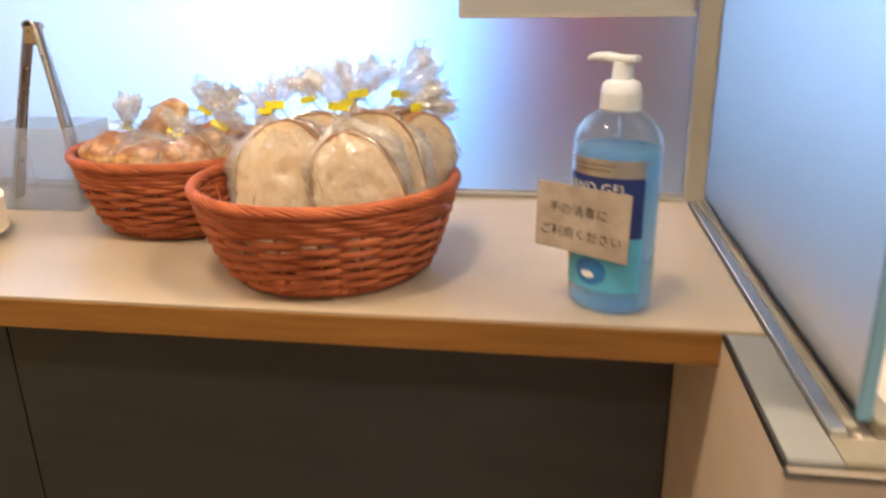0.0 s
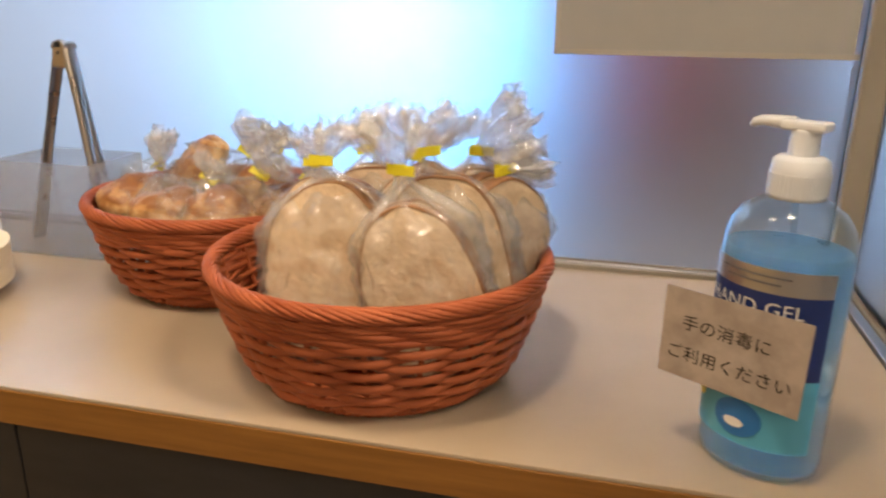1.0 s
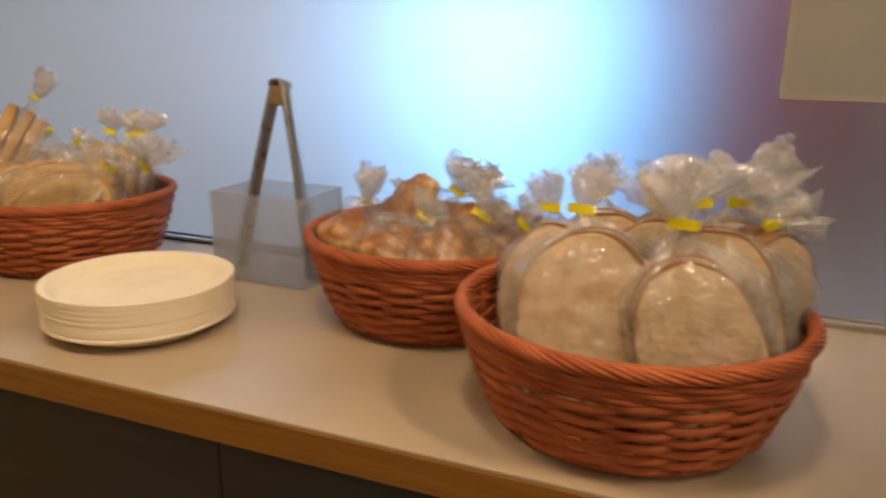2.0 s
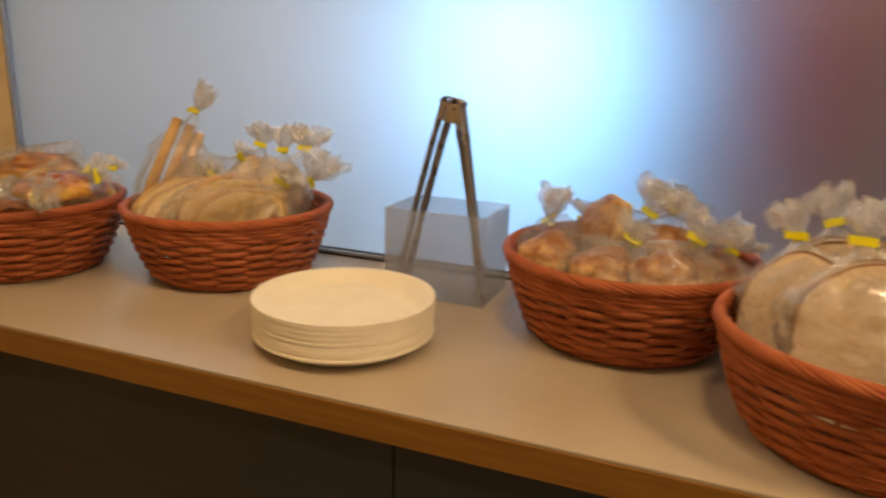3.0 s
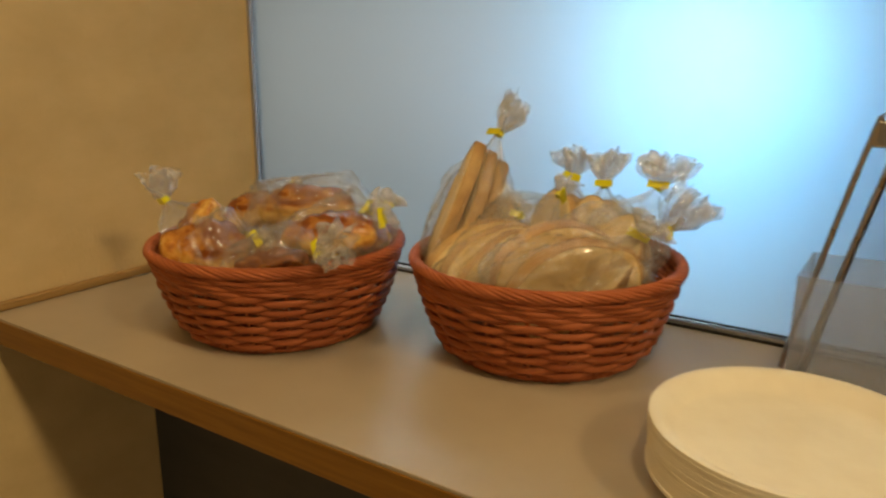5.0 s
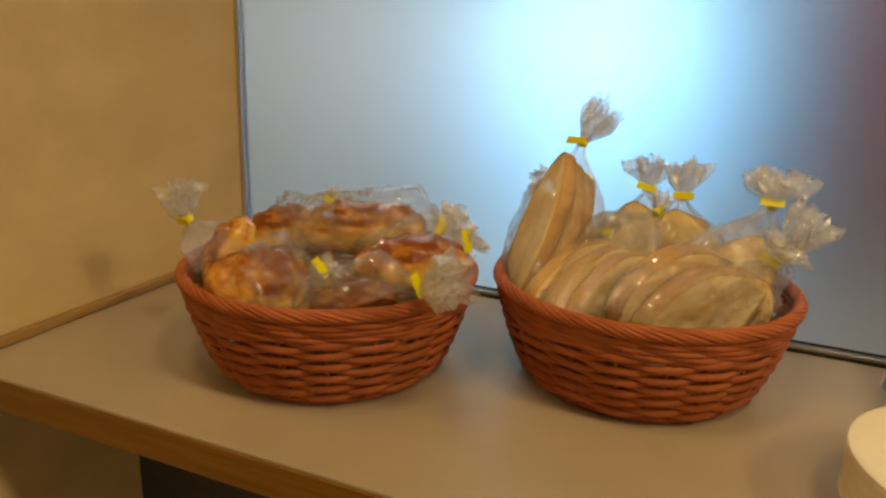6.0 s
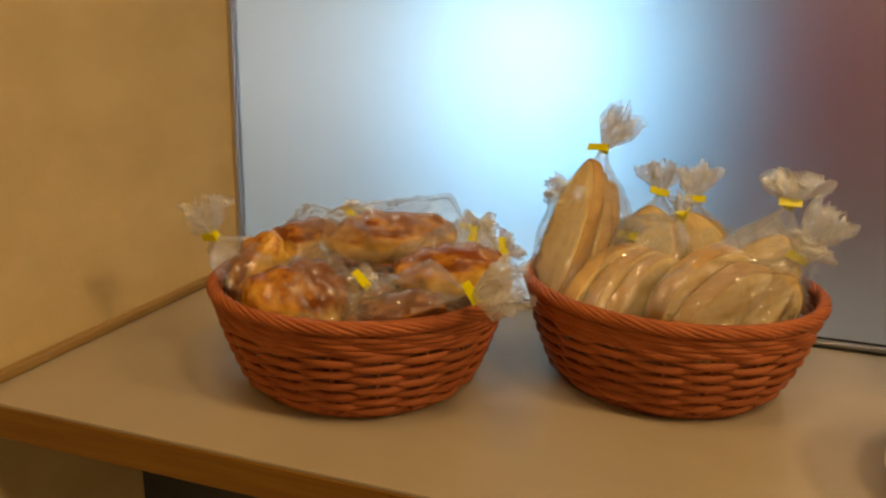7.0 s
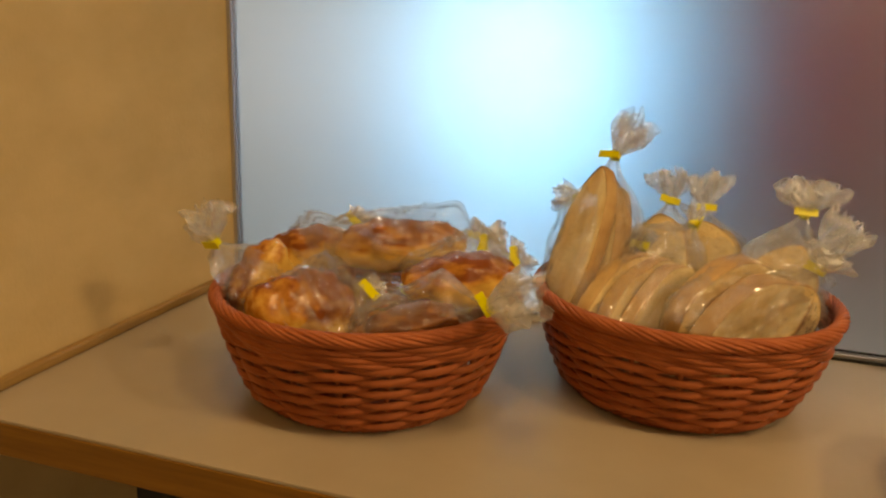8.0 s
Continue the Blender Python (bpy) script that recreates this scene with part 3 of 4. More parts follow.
def roll_of_bread(parent, hx, hy, hz, m, seed, mat, ridges=0, name="roll"):
    """A baked roll with its long side along x and its browned top along z."""
    nu, nv = 56, 30
    pts = np.zeros((nv, nu, 3))
    for j in range(nv):
        v = math.pi * j / (nv - 1) - math.pi / 2
        for i in range(nu):
            u = 2 * math.pi * i / nu
            d = Vector((math.sin(v), math.cos(v) * math.cos(u), math.cos(v) * math.sin(u)))
            r = 1 + 0.16 * noise.noise(d * 1.5 + Vector((seed, 0, 0))) + 0.05 * noise.noise(d * 4 + Vector((0, seed, 0))) + 0.02 * noise.noise(d * 11 + Vector((0, seed, 3)))
            if ridges:
                w = math.cos(ridges * d.x * 2.4 + 1.2 * d.y + seed)
                r *= 1 + 0.15 * (abs(w) ** 0.5 - 0.6) * (1 - d.x * d.x * 0.4)
            flat = 0.72 if d.z < 0 else 1.0
            pts[j, i] = (d.x * hx * r, d.y * hy * r, d.z * hz * r * flat)
    me = grid_mesh(name, pts, True)
    squeeze(me, parent.matrix_basis @ m)
    ob = part_data(name, me, mat, parent, "", True)
    ob.matrix_basis = m
    return ob


# ---- plastic bags ----
def smooth01(x):
    x = min(max(x, 0.0), 1.0)
    return x * x * (3 - 2 * x)


def bag(label, low, neck, face, w, d, tuft, spread, seed, top=0.55, tail=0.0, category="bagged bread", group="bagged breads", sheet=None):
    """An Empty at the bag's bottom with film, gathered tuft and yellow tie; local z runs to the neck, local y away from face."""
    rng = random.Random(seed)
    p0, p1 = Vector(low), Vector(neck)
    z = (p1 - p0).normalized()
    y = Vector(face)
    y = (y - z * y.dot(z)).normalized()
    x = y.cross(z)
    rot = Matrix((x, y, z)).transposed().to_4x4()
    length = (p1 - p0).length
    ob = thing("bread_bag", label, category, group, Matrix.Translation(p0) @ rot)
    # film
    nu, nv = 96, 60
    pts = np.zeros((nv, nu, 3))
    for j in range(nv):
        s = j / (nv - 1)
        k = smooth01((1 - s) / (1 - top))
        base = min(1.0, 0.25 + 0.75 * math.sqrt(min(s / 0.14, 1.0)))
        hw = 0.0032 + (w - 0.0032) * k * (0.9 + 0.1 * base)
        hd = 0.0032 + (d - 0.0032) * k * base
        pleat = 0.30 * (1 - k) + 0.03
        for i in range(nu):
            q = 2 * math.pi * i / nu
            c, sn = math.cos(q), math.sin(q)
            e = 0.8
            px = hw * math.copysign(abs(c) ** e, c)
            py = hd * math.copysign(abs(sn) ** e, sn)
            f = Vector((c * 1.5, sn * 1.5, s * 2.2)) + Vector((seed * 3.1, 0, seed))
            cr = abs(noise.noise(f * 1.3)) * 0.26 + abs(noise.noise(f * 3.1)) * 0.20 + abs(noise.noise(f * 7.0)) * 0.13 + abs(noise.noise(f * 13.0)) * 0.07
            g = 1 + pleat * math.cos(9 * q + seed + 2.0 * noise.noise(f)) + 0.16 - cr
            pts[j, i] = (px * g, py * g, s * length + (0.004 * noise.noise(f * 2.0) if s < 0.5 else 0))
    m = Matrix.Translation(p0) @ rot
    back = m.inverted()
    centre = nearest_basket(p0)
    pts = np.array([[tuple(back @ inside(m @ Vector(v), centre)) for v in line] for line in pts])
    part_data("film", grid_mesh("film", pts, True), sheet or FILM, ob, "crinkled clear plastic film", True)
    # gathered end above the tie
    tv = rot.to_3x3().inverted() @ Vector(tuft)
    tl = tv.length * 0.86
    tz = tv.normalized()
    tx = Vector((0, 1, 0)).cross(tz)
    if tx.length < 0.2:
        tx = Vector((1, 0, 0))
    tx.normalize()
    ty = tz.cross(tx)
    nu, nv = 112, 22
    ph = rng.uniform(0, 6.28)
    sheets = []
    for layer in (1.0, 0.55):
        pts = np.zeros((nv, nu, 3))
        for j in range(nv):
            s = j / (nv - 1)
            open_out = math.sin(1.85 * s)
            for i in range(nu):
                q = 2 * math.pi * i / nu
                f = Vector((math.cos(q) * 1.3, math.sin(q) * 1.3, s * 1.1 + layer * 4)) + Vector((seed * 1.3, seed, 0))
                pl = 1 + (0.12 + 0.22 * s) * math.cos(6 * q + ph + layer + 2.2 * noise.noise(f)) + 0.65 * s * noise.noise(f * 1.7) + 0.25 * s * noise.noise(f * 4.5)
                rx = 0.003 + 1.15 * spread * layer * open_out * pl
                ry = 0.003 + 0.75 * spread * layer * open_out * pl
                h = s * tl * (1 + 0.34 * noise.noise(Vector((math.cos(q) * 1.4, math.sin(q) * 1.4, seed + layer))) + 0.07 * noise.noise(f * 5.0))
                curl = 0.35 * spread * s * s
                c = Vector((0, 0, length)) + noise.noise_vector(f * 2.2) * spread * 0.6 * s + tz * h + tx * (rx * math.cos(q) + curl * math.sin(ph)) + ty * (ry * math.sin(q) + curl * math.cos(ph))
                pts[j, i] = c
        sheets.append(pts)
    pts = np.concatenate([sheets[0][::-1], sheets[1]])
    part_data("gathered_end", grid_mesh("gathered_end", pts, True), TUFT, ob, "frilled gathered end of the film", True)
    # tie: a flat band round the neck with a flag
    bm = bmesh.new()
    r = 0.0042
    rings = []
    for i in range(20):
        q = 2 * math.pi * i / 20
        rings.append([bm.verts.new((r * k2 * math.cos(q), r * k2 * math.sin(q), length + hz)) for k2, hz in ((1, -0.0032), (1.14, -0.0032), (1.14, 0.0032), (1, 0.0032))])
    for i in range(20):
        a, b = rings[i], rings[(i + 1) % 20]
        for k2 in range(4):
            bm.faces.new((a[k2], b[k2], b[(k2 + 1) % 4], a[(k2 + 1) % 4]))
    bmesh.ops.create_cube(bm, size=1, matrix=Matrix.Translation((tail, -0.0052, length)) @ pose(0, 0, 0, 0, rng.uniform(-18, 18), rng.uniform(-14, 14))
                          @ Matrix.Diagonal((0.0195, 0.0008, 0.0068, 1)))
    bmesh.ops.recalc_face_normals(bm, faces=bm.faces[:])
    part("tie", bm, YELLOW, ob, "yellow flat tie")
    return ob, length


def lean(x=0, y=0, z=0, rx=0, ry=0, rz=0):
    return pose(x, y, z, rx, ry, rz)


# country-loaf slices, upright in the front basket
def loaf_bag(low, neck, face, hw, hh, tuft, spread, seed, slices=2, thick=0.014, tail=0.0):
    ob, length = bag("clear plastic bag of round country loaf slices with a yellow tie", low, neck, face, hw * 1.16, 0.010 + slices * thick * 0.55,
                     tuft, spread, seed, top=0.66, tail=tail, group="bagged loaf slices", sheet=FILM_MILKY)
    for k in range(slices):
        slice_of_bread(ob, "dome", hw, hh, thick, lean(0.002 * math.sin(seed + k * 2), (k - (slices - 1) / 2) * thick * 1.12, hh + 0.006 + 0.002 * k, 0, math.sin(seed * 2.3 + k) * 11, 0), seed + k * 7)
    return ob


loaf_bag((1.256, 0.060, 0.922), (1.230, 0.100, 1.062), (0.16, 1, 0), 0.051, 0.063, (0.004, 0.012, 0.030), 0.012, 1)
loaf_bag((1.336, 0.050, 0.922), (1.299, 0.060, 1.067), (-0.1, 1, 0), 0.039, 0.061, (-0.012, 0.008, 0.042), 0.018, 2, tail=0.002)
loaf_bag((1.337, 0.088, 0.924), (1.306, 0.106, 1.072), (-0.16, 1, 0), 0.045, 0.064, (0.024, 0.012, 0.034), 0.010, 3)
loaf_bag((1.352, 0.118, 0.935), (1.354, 0.132, 1.057), (-0.75, 0.65, 0), 0.042, 0.056, (0.034, 0.020, 0.010), 0.012, 4)
loaf_bag((1.335, 0.170, 0.930), (1.330, 0.158, 1.066), (-0.35, 1, 0), 0.044, 0.056, (0.046, 0.010, 0.014), 0.023, 5, tail=0.003)
loaf_bag((1.212, 0.118, 0.925), (1.193, 0.168, 1.046), (0.35, 1, 0), 0.046, 0.055, (-0.012, 0.012, 0.028), 0.011, 6)
loaf_bag((1.240, 0.192, 0.925), (1.224, 0.212, 1.053), (0.05, 1, 0), 0.046, 0.055, (-0.012, 0.014, 0.030), 0.013, 7)
loaf_bag((1.285, 0.195, 0.925), (1.272, 0.196, 1.052), (0.05, 1, 0), 0.044, 0.055, (0.008, 0.014, 0.024), 0.012, 8)


# baguette slices, leaning in the basket
def baguette_bag(low, neck, face, hw, hh, tuft, spread, seed, slices=3, thick=0.012, up=0.0, tail=0.0, top=0.6, tilt=0.0, yaw=-12.0):
    ob, length = bag("clear plastic bag of slanting baguette slices with a yellow tie", low, neck, face, hw * 1.25, 0.014 + slices * thick * 0.5,
                     tuft, spread, seed, top=top, tail=tail, group="bagged baguette slices")
    for k in range(slices):
        slice_of_bread(ob, "oval", hw, hh, thick, lean(0.003 * math.sin(seed + k * 3), (k - (slices - 1) / 2) * thick * 1.36, hh + 0.008 + up, 0, tilt + math.sin(seed * 1.3 + k * 2.1) * 9, yaw), seed + k * 5, PALE_CRUST, GOLD_CRUMB)
    return ob


baguette_bag((0.452, 0.205, 0.945), (0.469, 0.296, 1.101), (0.55, 0.8, -0.3), 0.030, 0.076, (0.018, 0.014, 0.034), 0.013, 11, 3, tail=-0.004, top=0.6, yaw=-14)
baguette_bag((0.487, 0.232, 0.940), (0.501, 0.284, 1.022), (0.5, 0.8, -0.2), 0.024, 0.036, (0.004, 0.006, 0.016), 0.008, 12, 2)
baguette_bag((0.478, 0.182, 0.948), (0.543, 0.286, 1.047), (-1.0, 0.3, 0.3), 0.032, 0.056, (0.002, 0.012, 0.016), 0.009, 13, 3, top=0.7, tail=-0.002, tilt=20, yaw=-18)
baguette_bag((0.532, 0.172, 0.962), (0.648, 0.286, 1.026), (-0.73, 0.51, 0.41), 0.042, 0.060, (0.026, 0.004, 0.032), 0.018, 14, 2, thick=0.017, top=0.74, yaw=-14)
baguette_bag((0.592, 0.225, 0.945), (0.634, 0.300, 1.062), (0.1, 0.95, -0.3), 0.030, 0.048, (0.002, 0.008, 0.030), 0.019, 15, 3)
baguette_bag((0.595, 0.240, 0.945), (0.636, 0.244, 1.030), (-0.3, 0.9, 0.1), 0.026, 0.036, (0.014, 0.0, 0.016), 0.012, 16, 2)
baguette_bag((0.520, 0.320, 0.935), (0.522, 0.366, 1.052), (0.1, 0.95, -0.2), 0.030, 0.050, (-0.002, 0.010, 0.030), 0.013, 17, 3)
baguette_bag((0.575, 0.318, 0.935), (0.556, 0.368, 1.047), (-0.1, 0.95, -0.2), 0.030, 0.050, (-0.002, 0.010, 0.036), 0.012, 18, 3)
baguette_bag((0.490, 0.290, 0.945), (0.434, 0.340, 1.052), (0.3, 0.9, 0.2), 0.026, 0.046, (-0.026, 0.008, 0.002), 0.009, 19, 2)


# glazed butter rolls
def roll_bag(label, low, neck, face, hx, hy, hz, tuft, spread, seed, m, mat=None, ridges=3, top=0.62, tail=0.0, w=None, d=None, group="bagged butter rolls"):
    ob, length = bag(label, low, neck, face, w or hy * 1.15, d or hz * 1.2, tuft, spread, seed, top=top, tail=tail, group=group)
    # the roll stands by the world's axes inside the bag
    roll_of_bread(ob, hx * 0.98, hy * 1.02, hz * 1.0, ob.matrix_basis.inverted() @ m, seed, mat or ROLL, ridges, "roll")
    return ob


BUTTER = "clear plastic bag with a glossy golden-brown butter roll"
roll_bag(BUTTER, (0.196, 0.150, 0.945), (0.161, 0.122, 1.026), (0.4, 0.9, 0.1), 0.044, 0.026, 0.027, (-0.016, 0.004, 0.026), 0.017, 21,
         lean(0.192, 0.142, 0.985, 0, -68, 20), w=0.042, d=0.036)
roll_bag(BUTTER, (0.232, 0.080, 0.960), (0.301, 0.122, 1.002), (-0.3, 0.9, -0.4), 0.043, 0.036, 0.034, (0.008, 0.008, 0.004), 0.006, 22,
         lean(0.256, 0.094, 0.984, 12, 10, 40), w=0.040, d=0.038, top=0.8, tail=0.0)
roll_bag(BUTTER, (0.205, 0.205, 0.975), (0.237, 0.240, 1.027), (0.3, 0.9, -0.5), 0.046, 0.027, 0.026, (0.004, 0.008, 0.010), 0.008, 23,
         lean(0.202, 0.212, 0.997, 0, -14, 12), w=0.042, d=0.034, top=0.7)
roll_bag(BUTTER, (0.235, 0.185, 1.005), (0.372, 0.205, 1.026), (0.0, 0.8, -0.9), 0.058, 0.028, 0.026, (0.02, 0.004, 0.004), 0.012, 24,
         lean(0.302, 0.188, 1.020, 4, -5, 6), w=0.034, d=0.036, top=0.86)
roll_bag(BUTTER, (0.330, 0.150, 0.985), (0.402, 0.190, 1.022), (-0.2, 0.9, -0.5), 0.047, 0.027, 0.026, (0.008, 0.006, 0.006), 0.01, 25,
         lean(0.366, 0.152, 1.006, 0, -8, 16), w=0.036, d=0.036, top=0.84)
roll_bag(BUTTER, (0.315, 0.082, 0.965), (0.401, 0.100, 1.010), (0.1, 0.95, -0.4), 0.044, 0.028, 0.025, (0.040, -0.018, 0.012), 0.015, 26,
         lean(0.345, 0.095, 0.980, 0, -14, 4), SHADED_DARK_ROLL, w=0.034, d=0.034, top=0.78)
roll_bag(BUTTER, (0.300, 0.150, 0.950), (0.330, 0.140, 1.000), (0.0, 1, 0), 0.046, 0.030, 0.026, (0.008, 0.004, 0.006), 0.006, 27,
         lean(0.308, 0.142, 0.968, 0, 4, -20), w=0.040, d=0.036)
roll_bag(BUTTER, (0.330, 0.235, 0.960), (0.352, 0.262, 1.020), (0.0, 1, 0), 0.046, 0.030, 0.027, (0.006, 0.006, 0.012), 0.009, 28,
         lean(0.330, 0.238, 0.985, 0, 0, -30), w=0.042, d=0.036)
roll_bag(BUTTER, (0.215, 0.160, 0.930), (0.240, 0.175, 0.985), (0.0, 1, 0), 0.046, 0.030, 0.026, (0.004, 0.004, 0.008), 0.006, 29,
         lean(0.225, 0.165, 0.950, 0, 0, 60), w=0.042, d=0.036)

ROUND = "clear plastic bag with a small round brown bun"
BUNS = "bagged round buns"
roll_bag(ROUND, (0.985, 0.205, 0.955), (0.952, 0.300, 1.006), (0.2, 0.9, -0.4), 0.031, 0.030, 0.027, (0.003, 0.000, 0.043), 0.014, 31,
         lean(0.971, 0.222, 0.984, 10, 0, 10), BUN, 0, w=0.038, d=0.036, top=0.6, group=BUNS)
roll_bag(ROUND, (1.000, 0.268, 0.960), (1.058, 0.300, 1.026), (0.0, 1, 0), 0.044, 0.030, 0.027, (0.019, 0.000, 0.032), 0.020, 32,
         lean(1.011, 0.284, 1.002, 20, -62, 25), BUN, 1, w=0.042, d=0.036, top=0.7, group=BUNS)
roll_bag(ROUND, (1.030, 0.180, 0.955), (1.052, 0.235, 1.008), (0.1, 0.95, -0.3), 0.034, 0.029, 0.026, (0.008, 0.005, 0.022), 0.014, 33,
         lean(1.031, 0.196, 0.982, 8, 0, 40), BUN, 1, w=0.040, d=0.036, group=BUNS)
roll_bag(ROUND, (1.085, 0.175, 0.955), (1.111, 0.226, 1.019), (0.0, 1, -0.2), 0.035, 0.030, 0.027, (0.016, 0.005, 0.024), 0.019, 34,
         lean(1.088, 0.190, 0.984, 8, 0, -10), BUN, 1, w=0.040, d=0.036, group=BUNS)
roll_bag(ROUND, (1.085, 0.270, 0.955), (1.079, 0.326, 1.025), (0.0, 1, -0.2), 0.036, 0.032, 0.029, (0.003, 0.005, 0.030), 0.016, 35,
         lean(1.085, 0.282, 0.990, 8, 0, 70), BUN, 0, w=0.042, d=0.038, group=BUNS)
roll_bag(ROUND, (1.125, 0.230, 0.950), (1.142, 0.262, 1.006), (-0.3, 1, 0), 0.032, 0.030, 0.027, (0.016, 0.008, 0.022), 0.015, 36,
         lean(1.128, 0.240, 0.981, 0, 0, 20), BUN, 0, w=0.038, d=0.036, group=BUNS)
roll_bag(ROUND, (1.020, 0.240, 0.925), (1.030, 0.250, 0.985), (0, 1, 0), 0.036, 0.034, 0.030, (0.005, 0.005, 0.014), 0.010, 37,
         lean(1.030, 0.250, 0.950, 0, 0, 20), BUN, 0, w=0.042, d=0.040, group=BUNS)
roll_bag(ROUND, (0.985, 0.320, 0.945), (0.985, 0.336, 1.004), (0, 1, 0), 0.032, 0.030, 0.027, (0.005, 0.005, 0.019), 0.013, 38,
         lean(0.985, 0.318, 0.978, 0, 0, 20), BUN, 0, w=0.038, d=0.036, group=BUNS)


# ---- paper plates ----
def build_plate():
    ob = thing("paper_plate", "round cream moulded-pulp paper plate in a stack on the worktop", "plate", "stack of paper plates")
    prof = [(0.0005, 0.0), (0.063, 0.0), (0.0715, 0.0006), (0.0755, 0.003), (0.0815, 0.0105), (0.0845, 0.0140), (0.0898, 0.0148), (0.0911, 0.0148), (0.0913, 0.01475), (0.0913, 0.0146), (0.0913, 0.0144), (0.0912, 0.0124), (0.0912, 0.0122),
            (0.0909, 0.0122), (0.0900, 0.0122), (0.0898, 0.0136), (0.0888, 0.0140), (0.0850, 0.0132)]
    inner = [(0.0818, 0.0112), (0.0762, 0.0042), (0.0715, 0.0020), (0.063, 0.0014), (0.0005, 0.0014)]
    lathe("dish", prof + inner, PLATE, ob, "", 96)
    return ob


PLATES = 14
plate = build_plate()
plate.matrix_basis = pose(0.788, 0.121, TOP + 0.0003)
prng = random.Random(8)
for k in range(1, PLATES):
    wide = 0.991 + 0.0009 * k
    copy_thing(plate, pose(0.788 + prng.uniform(-0.0002, 0.0002), 0.121 + prng.uniform(-0.0002, 0.0002), TOP + 0.0003 + 0.00258 * k + (0.0005 if k > 5 else 0.0), 0, 0, prng.uniform(0, 360))
               @ Matrix.Diagonal((wide, wide, 1, 1)))


# ---- tongs in a reeded acrylic box ----
HX0, HX1, HY0, HY1, HZ = 0.760, 0.886, 0.270, 0.358, 0.107


def reeded(name, x0, x1, y, parent, outward):
    """A clear wall with upright half-round reeds on its outer face."""
    count = 36
    w = (x1 - x0) / count
    outer = []
    for i in range(count):
        for f in (0.0, 0.25, 0.5, 0.75):
            outer.append((x0 + (i + f) * w, y + outward * (0.0016 + 0.0010 * math.sin(math.pi * f) ** 0.8)))
    outer.append((x1, y + outward * 0.0018))
    bm = bmesh.new()
    rows = [[bm.verts.new((x, yy, z)) for x, yy in outer] for z in (TOP + 0.0035, TOP + HZ)]
    back = [[bm.verts.new((x, y, z)) for x, _ in outer] for z in (TOP + 0.0035, TOP + HZ)]
    n = len(outer)
    for i in range(n - 1):
        bm.faces.new((rows[0][i], rows[0][i + 1], rows[1][i + 1], rows[1][i]))
        bm.faces.new((back[0][i + 1], back[0][i], back[1][i], back[1][i + 1]))
        bm.faces.new((rows[1][i], rows[1][i + 1], back[1][i + 1], back[1][i]))
        bm.faces.new((rows[0][i + 1], rows[0][i], back[0][i], back[0][i + 1]))
    for i in (0, n - 1):
        bm.faces.new((rows[0][i], rows[1][i], back[1][i], back[0][i]))
    bmesh.ops.recalc_face_normals(bm, faces=bm.faces[:])
    return part(name, bm, ACRYLIC, parent, "reeded clear acrylic wall")


holder = thing("tong_holder", "open box of reeded clear acrylic holding steel tongs", "tong holder")
reeded("wall", HX0, HX1, HY0, holder, -1)
reeded("wall", HX0, HX1, HY1, holder, 1)
box("wall", HX0, HX0 + 0.002, HY0 + 0.0002, HY1 - 0.0002, TOP + 0.0035, TOP + HZ, ACRYLIC, holder)
box("wall", HX1 - 0.002, HX1, HY0 + 0.0002, HY1 - 0.0002, TOP + 0.0035, TOP + HZ, ACRYLIC, holder)
box("bottom", HX0, HX1, HY0, HY1, TOP + 0.0004, TOP + 0.0033, ACRYLIC, holder)


def build_tongs():
    """Standing on the tips of the arms, with the spring end upward; the arms spread along x."""
    ob = thing("tongs", "brushed stainless steel serving tongs standing in the acrylic box", "tongs", "tongs in the box")
    high = 0.226
    for sgn in (-1, 1):
        # channel-shaped arm
        nz, nu = 26, 9
        pts = np.zeros((nz, nu, 3))
        for j in range(nz):
            s = j / (nz - 1)
            z = high * (1 - s)
            x = sgn * (0.009 + 0.050 * s ** 0.92)
            half = 0.0085 * (1 - 0.25 * math.sin(math.pi * min(s * 1.1, 1)))
            for i in range(nu):
                f = i / (nu - 1) * 2 - 1
                curl = -sgn * 0.0045 * abs(f) ** 3
                pts[j, i] = (x + curl, half * f, z)
        inner = pts.copy()
        inner[:, :, 0] -= sgn * 0.0012
        sheet = np.concatenate([pts, inner[:, ::-1]], 1)
        part_data("arm", grid_mesh("arm", sheet, True), STEEL, ob, "", True)
    # bent spring head that joins the arms
    nq, nu = 15, 9
    pts = np.zeros((nq, nu, 3))
    for j in range(nq):
        q = math.pi * j / (nq - 1)
        for i in range(nu):
            f = i / (nu - 1) * 2 - 1
            pts[j, i] = (0.0095 * math.cos(q), 0.0088 * f, high - 0.004 + 0.0075 * math.sin(q))
    inner = pts.copy()
    inner[:, :, 0] *= 0.86
    inner[:, :, 2] -= 0.0013
    part_data("spring_head", grid_mesh("spring_head", np.concatenate([pts, inner[:, ::-1]], 1), True), STEEL, ob, "", True)
    for sgn in (-1, 1):
        bm = bmesh.new()
        bmesh.ops.create_cone(bm, cap_ends=True, segments=16, radius1=0.0022, radius2=0.0018, depth=0.0026,
                              matrix=Matrix.Translation((0, sgn * 0.0096, high - 0.009)) @ pose(0, 0, 0, 90, 0, 0))
        part("rivet", bm, STEEL, ob, "", True)
    bm = box_bm(-0.0085, 0.0085, -0.0085, 0.0085, high - 0.026, high - 0.0035, 0.002)
    for v in bm.verts:
        if v.co.z < high - 0.015:
            v.co.x *= 1.25
    part("hinge_block", bm, STEEL, ob, "", False)
    return ob


tongs = build_tongs()
tongs.matrix_basis = pose(0.822, 0.304, TOP + 0.0052, -6, 0, -8)
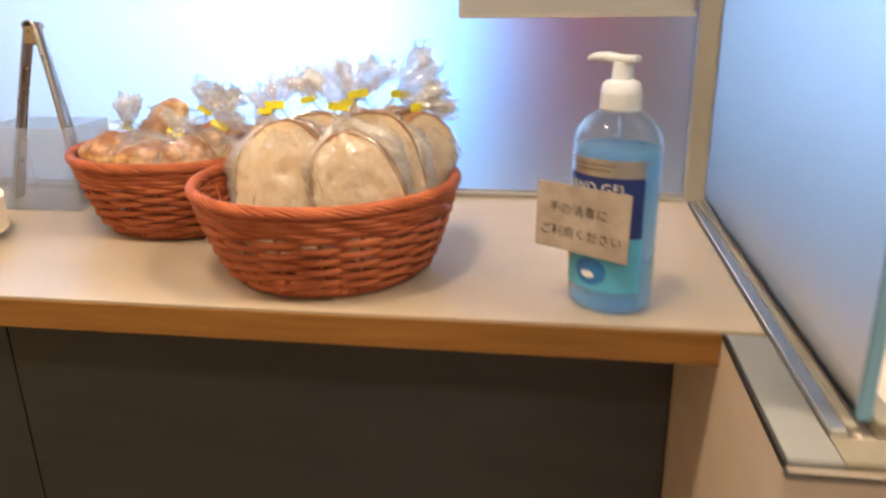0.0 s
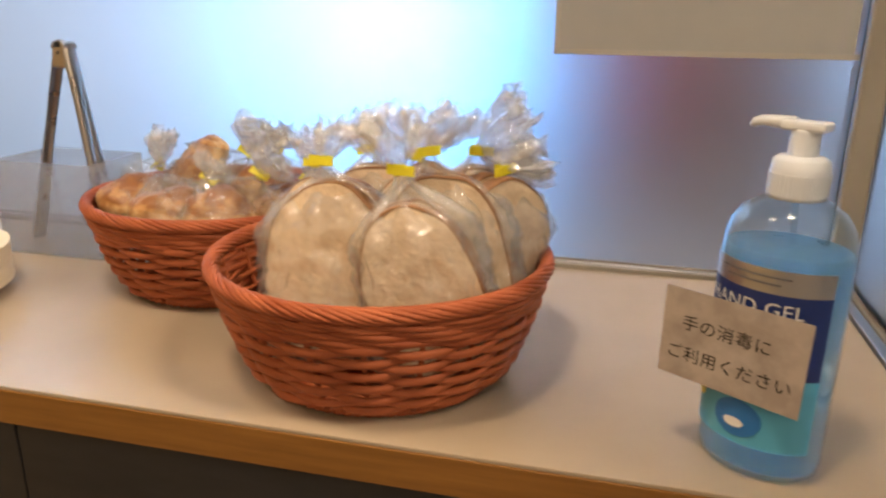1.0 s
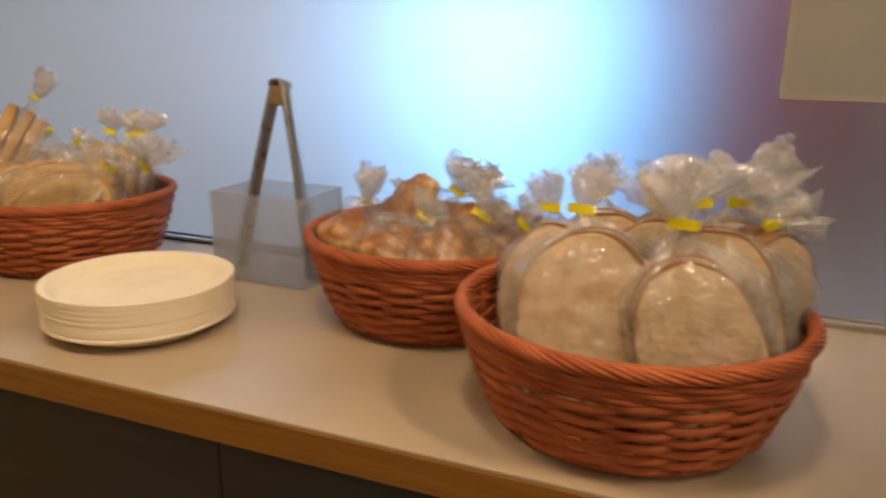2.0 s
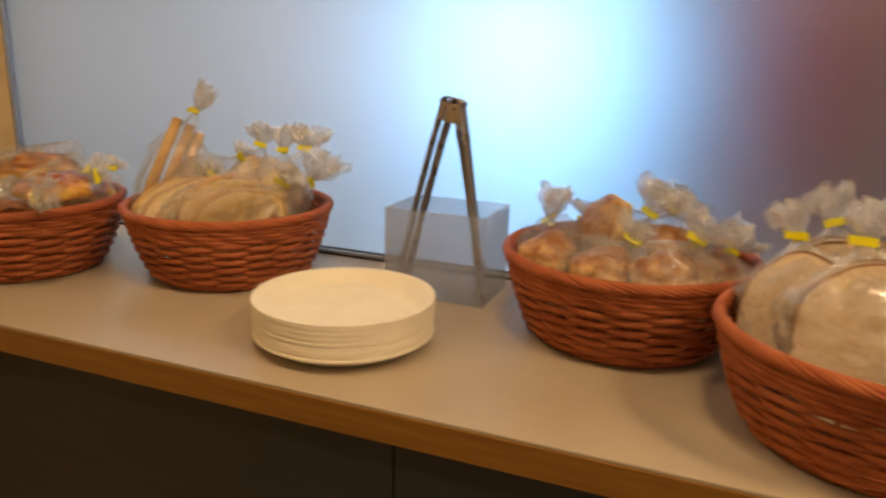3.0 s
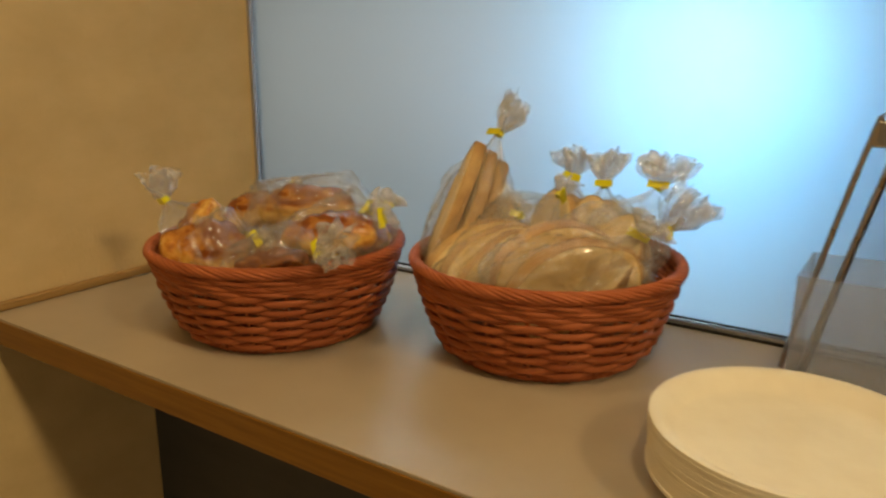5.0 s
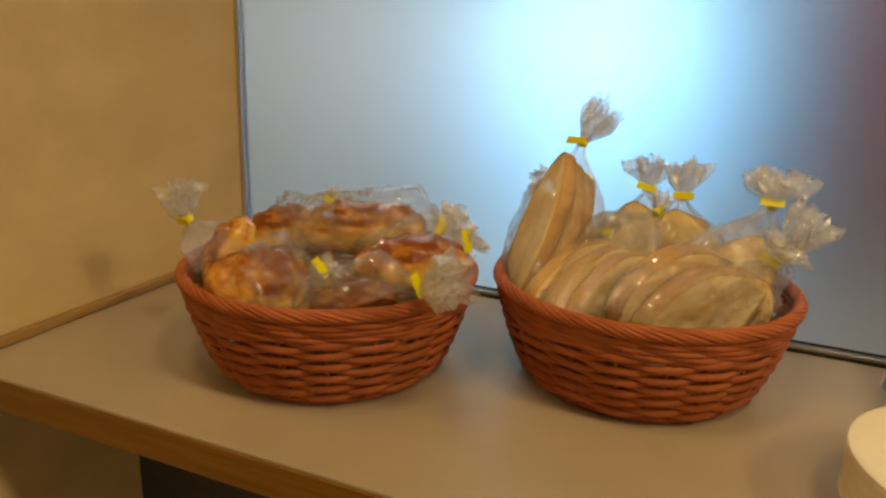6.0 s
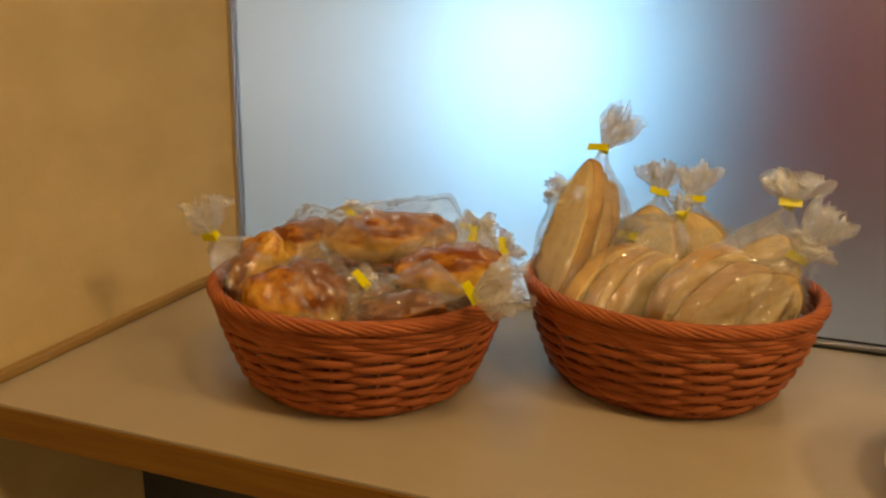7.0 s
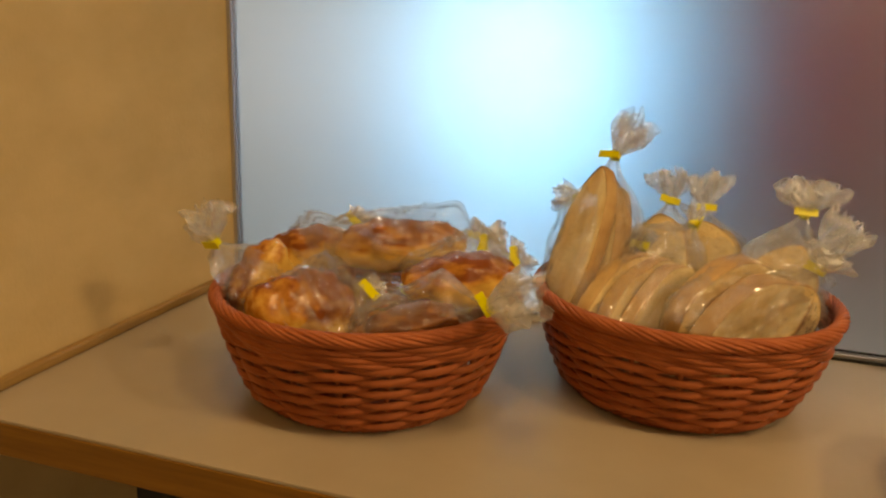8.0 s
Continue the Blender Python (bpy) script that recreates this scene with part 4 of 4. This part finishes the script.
copy_thing(tongs, pose(0.805, 0.332, TOP + 0.0052, -6, 0, 4))


# ---- sanitizer bottle ----
BOTTLE = pose(1.537, 0.050, TOP + 0.0003, 0, 0, -31)
bottle = thing("sanitizer_bottle", "clear pump bottle of blue hand gel with a paper card", "pump bottle", m=BOTTLE)
SHELL = [(0.0005, 0.003), (0.026, 0.0025), (0.0325, 0.0), (0.0358, 0.003), (0.0368, 0.009), (0.0368, 0.06), (0.0368, 0.132), (0.0362, 0.142), (0.0335, 0.152),
         (0.028, 0.160), (0.020, 0.1655), (0.0145, 0.168), (0.0135, 0.171)]
lathe("body", SHELL, PET, bottle, "clear bluish plastic body", 80, 1.0, 0.82)
gel = [(0.0005, 0.0045), (0.025, 0.0042), (0.0315, 0.0028), (0.0345, 0.0045), (0.0355, 0.0095), (0.0355, 0.06), (0.0355, 0.132), (0.0352, 0.1375), (0.0338, 0.139), (0.0005, 0.139)]
lathe("gel", gel, GEL, bottle, "blue transparent gel", 80, 1.0, 0.82)
tube("dip_tube", [(0, 0, 0.168), (0.001, 0, 0.155), (0.002, 0, 0.1395)], 0.0019, PET, bottle, up=(0, 1, 0))
collar = lathe("collar", [(0.0005, 0.167), (0.0155, 0.167), (0.0159, 0.169), (0.0157, 0.182), (0.0149, 0.1885), (0.0125, 0.1905), (0.0082, 0.1912), (0.0005, 0.1912)],
               PUMP, bottle, "white ribbed screw collar", 64)
for k in range(40):
    q = 2 * math.pi * k / 40
    if k == 0:
        rib = box("rib", 0.0155, 0.0164, -0.0006, 0.0006, 0.1695, 0.1815, PUMP, collar)
    else:
        r2 = new("rib", rib.data)
        r2.parent = collar
        r2.rotation_euler = (0, 0, q)
lathe("pump_stem", [(0.0082, 0.1905), (0.0080, 0.200), (0.0074, 0.2035), (0.0076, 0.2055), (0.0005, 0.2060)], PUMP, bottle, "white pump stem", 40)
head = part("pump_head", box_bm(-0.012, 0.0125, -0.0075, 0.0075, 0.2045, 0.2100, 0.0018), PUMP, bottle, "white pump head")
tube("nozzle", [(-0.006, 0, 0.2078), (-0.016, 0, 0.2082), (-0.025, 0, 0.2080), (-0.0285, 0, 0.2066), (-0.0295, 0, 0.2045)],
     np.array([0.0042, 0.0036, 0.0031, 0.0028, 0.0024]), PUMP, bottle, up=(0, 1, 0), label="white curved nozzle")


def wrap(name, z0, z1, q0, q1, mat, parent, lift, label=""):
    """A band of label that follows the oval body."""
    a = np.linspace(math.radians(q0), math.radians(q1), 40)
    rx, ry = 0.0368 + lift, 0.0368 * 0.82 + lift
    out = np.array([[(rx * np.cos(q), ry * np.sin(q), z) for q in a] for z in (z0, z1)])
    inn = np.array([[((rx - 0.0003) * np.cos(q), (ry - 0.0003) * np.sin(q), z) for q in a] for z in (z0, z1)])
    pts = np.concatenate([out[:1], out[1:], inn[1:], inn[:1]])
    return part_data(name, grid_mesh(name, pts, False, True), mat, parent, label, False)


wrap("label", 0.118, 0.132, 188, 332, SILVER, bottle, 0.0006, "silver foil band of the label")
band = wrap("label", 0.068, 0.118, 188, 332, NAVY, bottle, 0.0006, "navy band of the label")
aqua = wrap("label", 0.021, 0.068, 188, 332, SKY, bottle, 0.0006, "aqua lower band of the label")


def onto_front(bm, lift, z, q_mid=260):
    """Bend a flat mesh (x, y) round the bottle's front at height z."""
    rx, ry = 0.0368 + lift, 0.0368 * 0.82 + lift
    mid = math.radians(q_mid)
    for v in bm.verts:
        q = mid + v.co.x / 0.0345
        v.co = (rx * math.cos(q), ry * math.sin(q), z + v.co.y)
    return bm


part("label_writing", onto_front(text_bm("HAND GEL", 0.0112, 1.05), 0.0012, 0.1085), WHITE, band, "white block letters")
for k, (z, wd) in enumerate(((0.1275, 0.040), (0.1235, 0.030))):
    bm = bmesh.new()
    bmesh.ops.create_grid(bm, x_segments=20, y_segments=1, size=1, matrix=Matrix.Diagonal((wd / 2, 0.0006, 1, 1)))
    part("label_line", onto_front(bm, 0.0011, z), GREY_PRINT, bottle, "small grey line of print")


def disc(name, r0, sx, z, q, lift, mat, parent, label):
    bm = bmesh.new()
    bmesh.ops.create_circle(bm, cap_ends=True, cap_tris=True, segments=36, radius=r0)
    bmesh.ops.subdivide_edges(bm, edges=bm.edges[:], cuts=2)
    for v in bm.verts:
        v.co.x *= sx
    return part(name, onto_front(bm, lift, z, q), mat, parent, label)


disc("label_emblem", 0.0118, 1.15, 0.0375, 264, 0.0012, BLUE, aqua, "blue round emblem")
disc("label_drop", 0.0030, 1.9, 0.0345, 262, 0.0016, WHITE, aqua, "white drop shape")
disc("label_spot", 0.0055, 1.0, 0.044, 214, 0.0013, LEMON, aqua, "small yellow spot")

# card taped to the front
card = part("card", box_bm(-0.056, 0.030, -0.0345, -0.0340, 0.0515, 0.1085, 0.0), CARD, bottle, "greyish laminated card with black writing")
card.rotation_euler = (0, radians(1.0), 0)
for words, size, z, x in (("手の消毒に", 0.0105, 0.0870, -0.0165), ("ご利用ください", 0.0105, 0.0670, -0.0135)):
    bm = text_bm(words, size, 1.08)
    bmesh.ops.transform(bm, matrix=Matrix.Translation((x, -0.0347, z)) @ pose(0, 0, 0, 90, 0, 0), verts=bm.verts)
    part("card_writing", bm, INK, card, "black printed writing")
